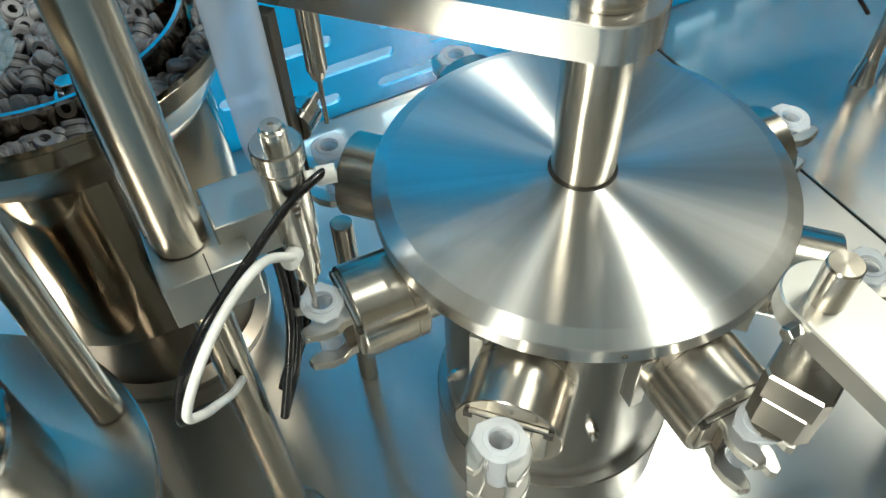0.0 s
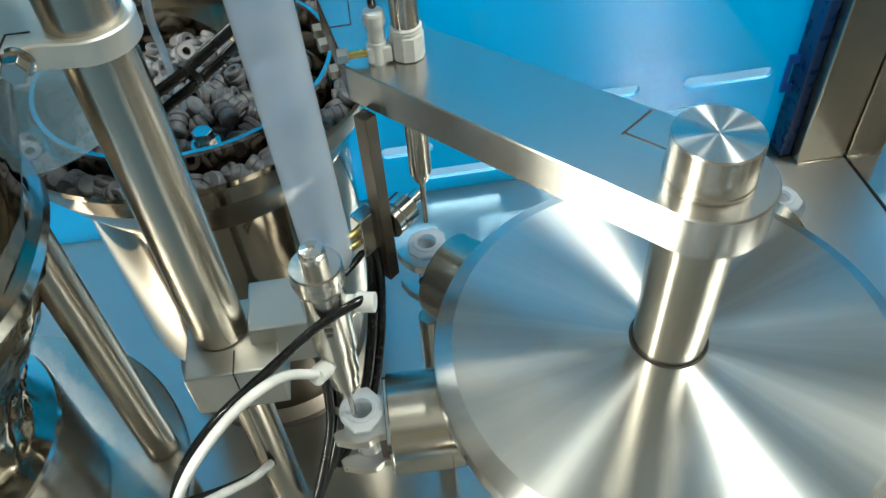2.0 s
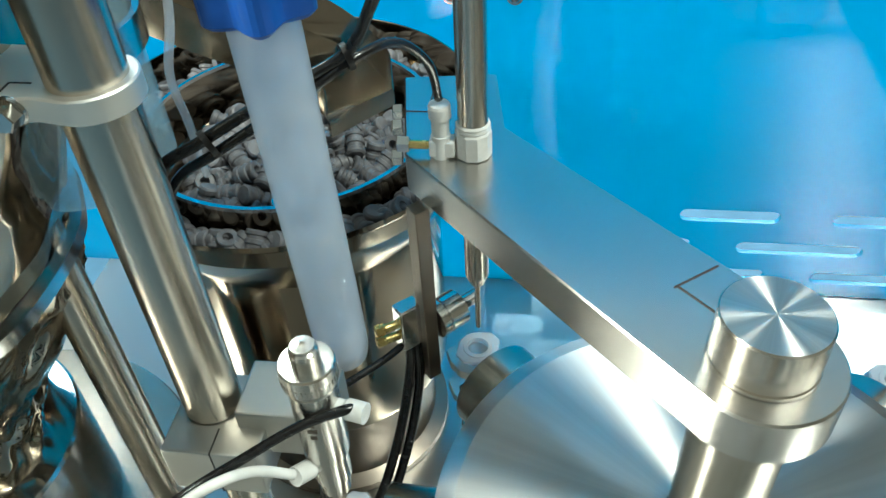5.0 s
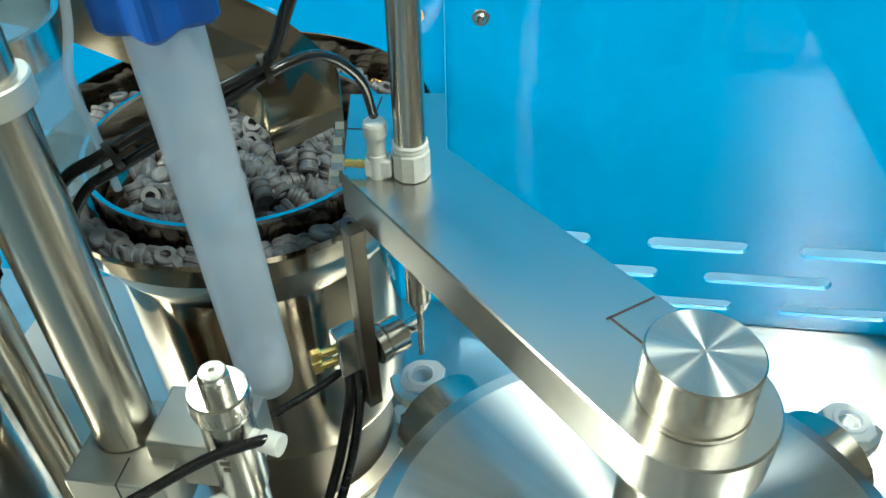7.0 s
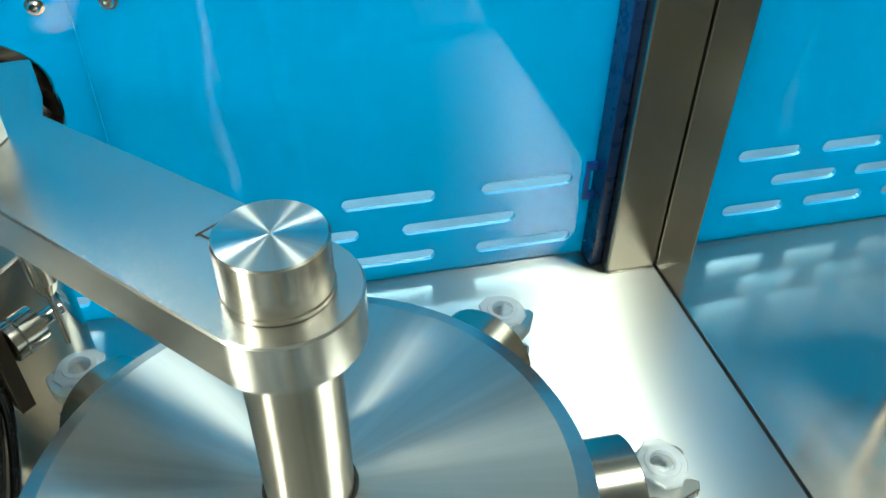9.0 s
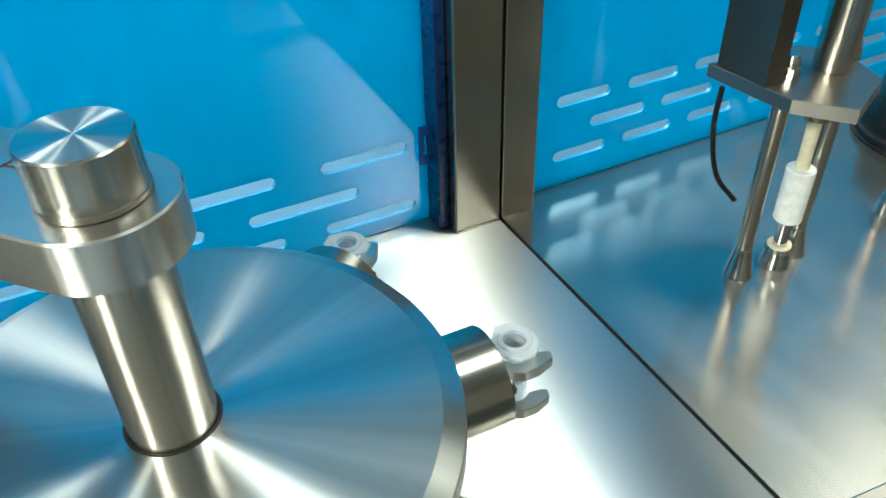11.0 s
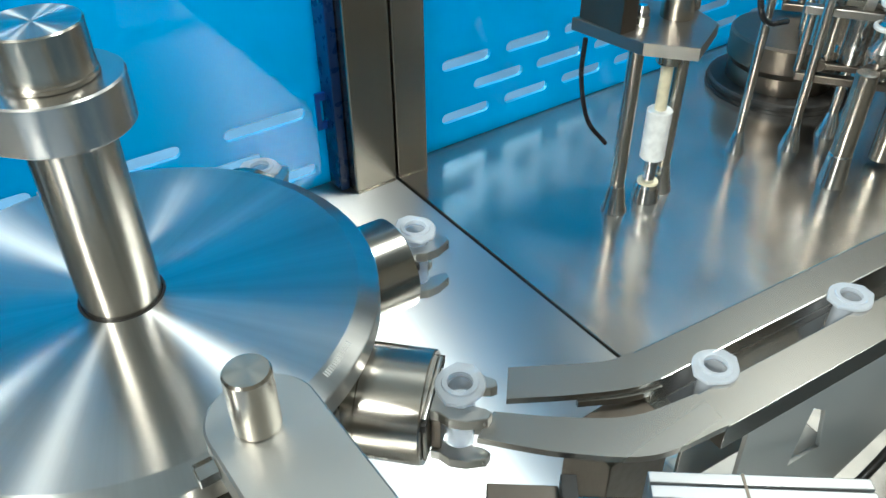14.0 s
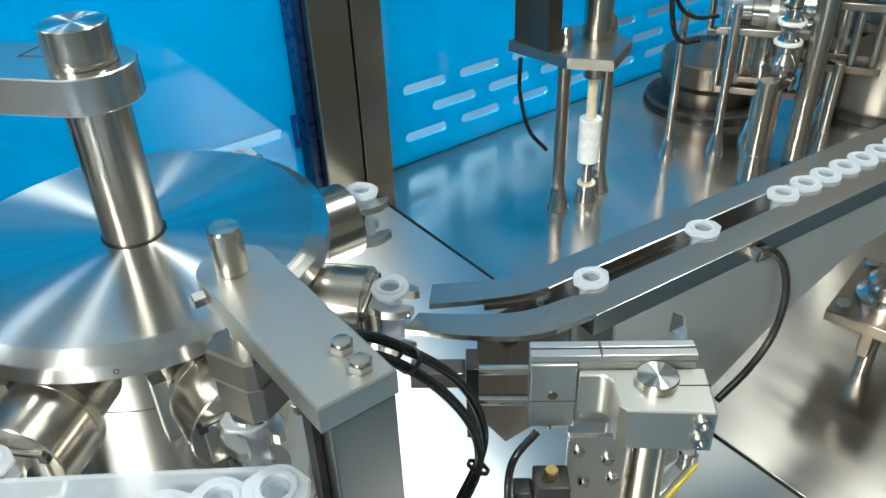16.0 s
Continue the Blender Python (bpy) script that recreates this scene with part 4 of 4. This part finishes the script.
stand = thing("slide_stand", "round steel stand with milled clamp block", "stand")
cb = [(0.0415, -0.0205), (0.150, -0.0205), (0.147, -0.0745), (0.076, -0.0705), (0.070, -0.064)] + arc(0.058, -0.040, 0.0115, -25, 90, 6) + [(0.0415, -0.0285)]
part("clamp_block", prism(cb, 0.312, 0.3565, 0.0012), BLASTED, stand, m=SM)
part("pole", cyl(0.0178, 0.001, 0.312, 0.001, 36), POLE, stand, m=pose(0.296, -0.383, 0))
part("pole_end", lathe([(0.0, 0.3565), (0.0178, 0.3565), (0.0178, 0.364), (0.0170, 0.365)], 40), TURNED, stand, m=pose(0.296, -0.383, 0))
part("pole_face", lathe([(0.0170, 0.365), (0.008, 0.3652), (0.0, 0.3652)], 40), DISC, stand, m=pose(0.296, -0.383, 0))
part("clamp_slit", box(0.117, 0.1495, -0.0425, -0.0415, 0.3115, 0.3570, 0), MATTE, stand, m=SM)
for z in (0.345, 0.325):
    part("socket_screw", lathe([(0.0072, 0.0), (0.0072, 0.004), (0.0064, 0.005), (0.0038, 0.005), (0.0036, 0.002), (0.0, 0.002)], 16), CHROME, stand, m=SM @ pose(0.1365, -0.0740, z, 90))

tagged(part("air_hose", hose([(0.020, -0.290, 0.485), (0.066, -0.299, 0.476), (0.110, -0.302, 0.435), (0.148, -0.304, 0.385), (0.168, -0.306, 0.330), (0.163, -0.308, 0.290), (0.132, -0.310, 0.245), (0.10, -0.315, 0.19), (0.08, -0.32, 0.10), (0.07, -0.325, 0.002)], 0.0042), BLACK), "black air hose arching down to the deck", "hose")
tagged(part("air_hose", hose([(0.020, -0.296, 0.474), (0.066, -0.306, 0.463), (0.108, -0.310, 0.420), (0.140, -0.312, 0.368), (0.156, -0.314, 0.322), (0.152, -0.316, 0.282), (0.118, -0.318, 0.235), (0.085, -0.322, 0.18), (0.065, -0.326, 0.10), (0.055, -0.33, 0.002)], 0.0042), BLACK), "black air hose arching down to the deck", "hose")
tagged(part("air_hose", hose([(0.205, -0.335, 0.318), (0.178, -0.335, 0.300), (0.170, -0.338, 0.26), (0.176, -0.34, 0.20), (0.19, -0.345, 0.12), (0.20, -0.35, 0.06), (0.205, -0.355, 0.002)], 0.0035), BLACK), "thin black air hose hanging from the slide", "hose")
tagged(part("cable_tie", lathe([(0.0092, -0.0018), (0.0108, -0.0018), (0.0108, 0.0018), (0.0092, 0.0018), (0.0092, -0.0018)], 16, m=along((0.158, -0.312, 0.286), (0.125, -0.314, 0.24))), MATTE), "black cable tie round two hoses", "cable tie")
tagged(part("cable_tie", lathe([(0.0092, -0.0018), (0.0108, -0.0018), (0.0108, 0.0018), (0.0092, 0.0018), (0.0092, -0.0018)], 16, m=along((0.100, -0.305, 0.438), (0.13, -0.306, 0.40))), MATTE), "black cable tie round two hoses", "cable tie")
tagged(part("rail_hose", hose([(0.535, -0.312, 0.348), (0.556, -0.318, 0.345), (0.585, -0.322, 0.31), (0.598, -0.325, 0.26), (0.588, -0.325, 0.21), (0.55, -0.325, 0.18), (0.50, -0.325, 0.165)], 0.0045), MATTE), "black hose curving from the rail fitting", "hose")
fit1 = thing("rail_fitting", "small chromed hose fitting on the rail side", "fitting", pose(0.530, -0.3065, 0.350))
part("hex_body", hexagon(0.0075, 0, 0.014), CHROME, fit1, m=pose(0, 0, 0, 90))
part("nut", hexagon(0.0068, 0.0, 0.012), CHROME, fit1, m=along((0.002, -0.010, 0), (0.02, -0.014, -0.006)))

# ---- channel with syringe barrels in front ----
CM = Matrix.Translation((-0.028, -0.347, 0.110)) @ Matrix.Rotation(radians(-35), 4, "Z")
tray = thing("syringe_channel", "frosted white plastic channel filled with upright syringe barrels", "channel", CM)
part("back_wall", box(-0.178, 0.012, 0.0, 0.004, 0.2665, 0.340, 0.001), FROST, tray)
part("front_wall", box(-0.178, 0.030, -0.046, -0.042, 0.2665, 0.338, 0.001), FROST, tray)
part("bottom", box(-0.178, 0.030, -0.046, 0.004, 0.262, 0.266, 0.001), WHITE, tray)
part("support", box(-0.12, -0.09, -0.035, -0.010, -0.108, 0.2618, 0.001), MILLED, tray)
for k in range(4):
    copy_thing(base_syringe, CM @ pose(0.004 - 0.034 * k, -0.019 - 0.004 * k, 0.343 - 0.004 * k, 3, 2 - k, 12 * k))["label"] = "frosted syringe barrel standing in the plastic channel"

# ---- valves and small things on the deck ----
nipple = thing("deck_fitting", "brass air fitting standing on a steel stub", "fitting", pose(0.112, -0.345, 0.0))
part("stub", cyl(0.012, 0.0005, 0.235, 0.001, 24), MILLED, nipple)
part("hex_base", hexagon(0.009, 0.2355, 0.252), BRASS, nipple)
part("thread", cyl(0.0052, 0.252, 0.268, 0.001, 16), BRASS, nipple)
part("cap", hexagon(0.0066, 0.268, 0.281), CHROME, nipple)
solenoid = thing("solenoid_valve", "black solenoid valve block below the slide", "valve", pose(0.215, -0.345, 0, 0, 0, -38))
part("coil", box(-0.016, 0.016, -0.014, 0.014, 0.18, 0.262, 0.002), MATTE, solenoid)
part("valve_body", box(-0.020, 0.020, -0.017, 0.017, 0.12, 0.179, 0.002), DARK, solenoid)
part("connector", box(-0.034, -0.0165, -0.010, 0.010, 0.21, 0.25, 0.002), MATTE, solenoid)
part("brass_nut", hexagon(0.0065, 0.262, 0.272), BRASS, solenoid)
part("stand_pin", cyl(0.008, 0.001, 0.119, 0.001, 16), POLE, solenoid)
plate2 = thing("valve_plate", "small steel plate with screws below the slide", "plate", pose(0.262, -0.352, 0, 0, 0, -38))
part("sheet", box(-0.025, 0.030, -0.003, 0.003, 0.001, 0.290, 0.001), MILLED, plate2)
for x, z in ((-0.015, 0.272), (0.012, 0.262), (0.018, 0.236), (-0.008, 0.230)):
    part("screw", lathe([(0.0055, 0.0), (0.0055, 0.003), (0.004, 0.005), (0.0, 0.005)], 14), CHROME, plate2, m=pose(x, -0.003, z, 90))
lever = thing("warning_bracket", "steel bracket edge with yellow marking strip", "bracket", pose(0.345, -0.385, 0.20, 0, 0, 8))
part("bar", box(-0.045, 0.035, -0.006, 0.006, -0.012, 0.012, 0.001), CHROME, lever)
part("yellow_strip", box(-0.044, 0.034, -0.0072, -0.0062, -0.008, -0.002, 0), plastic("yellow_strip_plastic", (0.75, 0.62, 0.04), 0.4), lever, "yellow strip")
part("bar_end", lathe([(0.0, 0.0), (0.009, 0.0), (0.009, 0.010), (0.007, 0.012), (0.0, 0.012)], 20), CHROME, lever, m=pose(0.02, 0, 0.0122))
part("post", cyl(0.006, -0.199, -0.0122, 0.0006, 16), POLE, lever)

bracket2 = thing("motor_bracket", "dark bolted bracket with round bearing low over the far deck", "bracket", pose(0.872, -0.332, 0, 0, 0, 12))
bplate = part("plate", box(-0.070, 0.095, -0.058, 0.058, 0.112, 0.130, 0.002), DARK, bracket2)
part("bearing", lathe([(0.0, 0.130), (0.040, 0.130), (0.040, 0.140), (0.030, 0.143), (0.030, 0.166), (0.022, 0.169), (0.0, 0.169)], 36), CHROME, bracket2)
for x, y in ((-0.052, -0.042), (-0.052, 0.042), (0.072, -0.042), (0.072, 0.042)):
    part("bolt", hexagon(0.0105, 0.130, 0.140), CHROME, bplate, m=pose(x, y, 0))
part("shaft", cyl(0.011, 0.001, 0.1118, 0.0008, 20), POLE, bracket2)
part("web", box(-0.062, 0.088, -0.008, 0.008, 0.070, 0.1118, 0.0015), DARK, bracket2)

# ---- filling module on the far deck ----
fill = thing("filling_station", "steel bridge plate on two rods with white plunger", "filling station")
hexplate = [(0.792, 0.385), (0.808, 0.250), (0.858, 0.188), (0.955, 0.235), (0.985, 0.330), (0.93, 0.375)]
part("bridge_plate", prism(hexplate, 0.318, 0.338, 0.001), DULL, fill)
for x, y in ((0.853, 0.300), (0.968, 0.300)):
    part("rod", cyl(0.0125, 0.02, 0.3178, 0.001, 28), POLE, fill, m=pose(x, y, 0))
    part("rod_foot", lathe([(0.0, 0.0005), (0.023, 0.0005), (0.021, 0.006), (0.0135, 0.05), (0.0126, 0.052)], 28), CHROME, fill, m=pose(x, y, 0))
    part("dome_nut", hexagon(0.0125, 0.3385, 0.354, lathe([(0.0105, 0.354), (0.0105, 0.362), (0.007, 0.370), (0.0, 0.372)], 20)), CHROME, fill, m=pose(x, y, 0))
part("plunger", cyl(0.0215, 0.085, 0.178, 0.002, 32), WHITE, fill, "white plastic plunger sleeve", m=pose(0.925, 0.293, 0))
part("ivory_rod", cyl(0.010, 0.178, 0.275, 0.0005, 20), IVORY, fill, "ivory plastic rod", m=pose(0.925, 0.293, 0))
part("barrel", cyl(0.021, 0.262, 0.3178, 0.001, 32), POLE, fill, m=pose(0.925, 0.293, 0))
part("upper_barrel", cyl(0.026, 0.3382, 0.52, 0.001, 32), POLE, fill, m=pose(0.925, 0.293, 0))
part("lower_pin", cyl(0.011, 0.03, 0.085, 0.0005, 24), CHROME, fill, m=pose(0.925, 0.293, 0))
part("seat", lathe([(0.0, 0.0005), (0.026, 0.0005), (0.022, 0.028), (0.019, 0.034), (0.0, 0.034)], 32), CHROME, fill, m=pose(0.925, 0.293, 0))
part("seat_ring", lathe([(0.0115, 0.0342), (0.0185, 0.0342), (0.0185, 0.037), (0.0115, 0.037), (0.0115, 0.0342)], 32), IVORY, fill, "ivory ring", m=pose(0.925, 0.293, 0))
part("back_plate", box(0.800, 0.832, 0.29, 0.378, 0.3385, 0.56, 0.001), DARK, fill, "dark upright plate")
tagged(part("cable", hose([(0.80, 0.36, 0.31), (0.805, 0.365, 0.24), (0.825, 0.36, 0.16), (0.86, 0.345, 0.11)], 0.004), BLACK), "black cable hanging behind the filling head", "cable")


def pillar(x, y, r, h, foot=0.0):
    ob = thing("pillar", "polished steel rod with conical foot on the far deck", "rod", pose(x, y, 0), "rods of the filling module")
    part("shaft", cyl(r, 0.01, h, 0.0008, 24), POLE, ob)
    if foot:
        part("cone_foot", lathe([(0.0, 0.0005), (foot, 0.0005), (foot * 0.95, 0.006), (r * 1.1, foot * 2.4), (r, foot * 2.5)], 24), CHROME, ob)
    return ob


pillar(1.19, 0.305, 0.0085, 0.33, 0.018)
pillar(1.285, 0.25, 0.009, 0.33, 0.020)
pillar(1.238, 0.125, 0.019, 0.22, 0.026)
pillar(1.375, 0.115, 0.021, 0.75, 0.0)
pillar(1.475, 0.112, 0.011, 0.20, 0.018)
def pump(x, y, tilt):
    ob = thing("dosing_pump", "polished steel dosing pump with cross cylinder and valves", "pump", pose(x, y, 0, 0, 0, tilt) @ Matrix.Diagonal((1.25, 1.25, 1.08, 1)), "dosing pumps")
    part("barrel", cyl(0.026, 0.150, 0.255, 0.001, 28), CHROME, ob)
    part("side_barrel", cyl(0.0125, 0.150, 0.250, 0.0008, 20), POLE, ob, m=pose(-0.034, -0.006, 0))
    part("side_barrel", cyl(0.0095, 0.165, 0.250, 0.0008, 20), POLE, ob, m=pose(-0.054, 0.010, 0))
    part("collar", lathe([(0.0265, 0.170), (0.034, 0.170), (0.034, 0.182), (0.0265, 0.182)], 28), CHROME, ob)
    part("cross_cylinder", lathe([(0.0, -0.068), (0.023, -0.068), (0.025, -0.066), (0.025, -0.034), (0.034, -0.032), (0.034, 0.036), (0.027, 0.040), (0.027, 0.076), (0.022, 0.080), (0.0, 0.080)], 30), CHROME, ob, m=pose(0, 0, 0.278, 0, 90))
    part("clamp", lathe([(0.0345, -0.007), (0.041, -0.006), (0.041, 0.006), (0.0345, 0.007)], 26), MILLED, ob, m=pose(0, 0, 0.278, 0, 90))
    part("top_spool", lathe([(0.0, 0.308), (0.016, 0.308), (0.016, 0.322), (0.029, 0.325), (0.029, 0.334), (0.016, 0.337), (0.016, 0.356), (0.030, 0.359), (0.030, 0.369), (0.018, 0.372), (0.018, 0.46), (0.0, 0.46)], 26), CHROME, ob)
    part("lower_shaft", cyl(0.008, 0.001, 0.150, 0.0008, 18), POLE, ob)
    part("foot", lathe([(0.0, 0.0005), (0.019, 0.0005), (0.018, 0.006), (0.009, 0.045), (0.0082, 0.047)], 22), CHROME, ob)
    part("lever", box(-0.050, 0.045, -0.030, -0.022, 0.140, 0.150, 0.001), DARK, ob)
    part("knuckle", cyl(0.011, -0.006, 0.006, 0.001, 20), DARK, ob, m=pose(-0.045, -0.026, 0.145, 90))
    part("end_disc", lathe([(0.0, 0.0805), (0.046, 0.0805), (0.047, 0.082), (0.047, 0.094), (0.044, 0.097), (0.0, 0.097)], 30), DARK, ob, "dark round end disc", m=pose(0, 0, 0.278, 0, 90))
    part("cross_bar", box(-0.085, 0.078, -0.036, -0.020, 0.236, 0.250, 0.0015), DULL, ob, "flat grey cross bar")
    part("lower_bar", box(-0.075, 0.060, -0.040, -0.024, 0.118, 0.132, 0.0015), DARK, ob, "dark flat lower cross bar")
    for x in (-0.072, -0.050, 0.020, 0.048):
        part("tie_rod", cyl(0.0062, 0.1325, 0.2355, 0.0006, 14), POLE, ob, m=pose(x, -0.030, 0))
    return ob


first_pump = pump(1.392, 0.238, -56)
for x, y, t in ((1.57, 0.33, -52), (1.62, 0.20, -60), (1.68, 0.45, -54)):
    copy_thing(first_pump, pose(x, y, 0, 0, 0, t) @ Matrix.Diagonal((1.25, 1.25, 1.08, 1)))
stack = thing("valve_stack", "polished valve stack with pale seal rings on a dark joint", "valve", pose(1.335, 0.158, 0))
part("stem", cyl(0.010, 0.001, 0.17, 0.0008, 20), POLE, stack)
part("joint", box(-0.030, 0.030, -0.014, 0.014, 0.170, 0.196, 0.003), DARK, stack)
part("joint_pin", cyl(0.010, -0.022, 0.022, 0.001, 20), CHROME, stack, m=pose(0.015, 0, 0.183, 90))
part("elbow", lathe([(0.0, 0.196), (0.013, 0.196), (0.013, 0.206), (0.024, 0.212), (0.026, 0.224), (0.018, 0.238), (0.014, 0.244), (0.014, 0.262), (0.0, 0.262)], 28), CHROME, stack)
for z in (0.262, 0.303):
    part("seal_ring", lathe([(0.0, z), (0.027, z), (0.028, z + 0.002), (0.028, z + 0.006), (0.026, z + 0.008), (0.0, z + 0.008)], 28), WHITE, stack, "pale plastic seal ring")
    part("spool", lathe([(0.0, z + 0.0085), (0.022, z + 0.0085), (0.017, z + 0.014), (0.017, z + 0.028), (0.022, z + 0.0335), (0.0, z + 0.0335)], 28), CHROME, stack)
part("top_tube", cyl(0.014, 0.337, 0.55, 0.0008, 24), POLE, stack)
tagged(part("cable", hose([(1.125, 0.30, 0.62), (1.128, 0.30, 0.45), (1.130, 0.29, 0.33), (1.15, 0.28, 0.28), (1.20, 0.272, 0.272)], 0.0055), BLACK), "black cable hanging over the pumps", "cable")
tagged(part("cable", hose([(1.145, 0.31, 0.62), (1.146, 0.31, 0.46), (1.150, 0.30, 0.36), (1.19, 0.285, 0.318), (1.25, 0.27, 0.31)], 0.0045), BLACK), "black cable hanging over the pumps", "cable")
base = thing("machine_base", "black round base plate below the pumps", "base", pose(1.50, 0.44, 0))
part("plate", lathe([(0.0, 0.0005), (0.150, 0.0005), (0.150, 0.018), (0.146, 0.022), (0.0, 0.022)], 64), MATTE, base)
part("drum", lathe([(0.0, 0.0225), (0.112, 0.0225), (0.112, 0.060), (0.120, 0.075), (0.120, 0.125), (0.116, 0.130), (0.0, 0.130)], 56), DARK, base, "dark round drum on the base plate")
part("rim", lathe([(0.1505, 0.0005), (0.153, 0.0005), (0.153, 0.008), (0.1505, 0.008)], 64), MATTE, base)
body = thing("motor_housing", "tall round grey steel housing beyond the pumps", "housing", pose(1.80, 0.16, 0))
part("shell", cyl(0.15, 0.001, 0.2215, 0.004, 56), DULL, body)
part("base_ring", lathe([(0.151, 0.001), (0.160, 0.001), (0.160, 0.022), (0.157, 0.025), (0.151, 0.025)], 56), MATTE, body, "black base ring")
part("side_valve", lathe([(0.0, 0.0), (0.020, 0.0), (0.020, 0.018), (0.030, 0.022), (0.030, 0.034), (0.017, 0.038), (0.017, 0.060), (0.0, 0.062)], 28), CHROME, body, "polished valve on the side", m=pose(-0.112, -0.100, 0.150, 0, -90, 42))
part("top_flange", cyl(0.185, 0.2220, 0.2480, 0.003, 56), CHROME, body)
part("neck", cyl(0.07, 0.2485, 0.60, 0.002, 40), MILLED, body)
for k in range(8):
    part("flange_bolt", hexagon(0.010, 0.2482, 0.258), CHROME, body, m=pose(0.165 * math.cos(k * math.pi / 4 + 0.3), 0.165 * math.sin(k * math.pi / 4 + 0.3), 0))
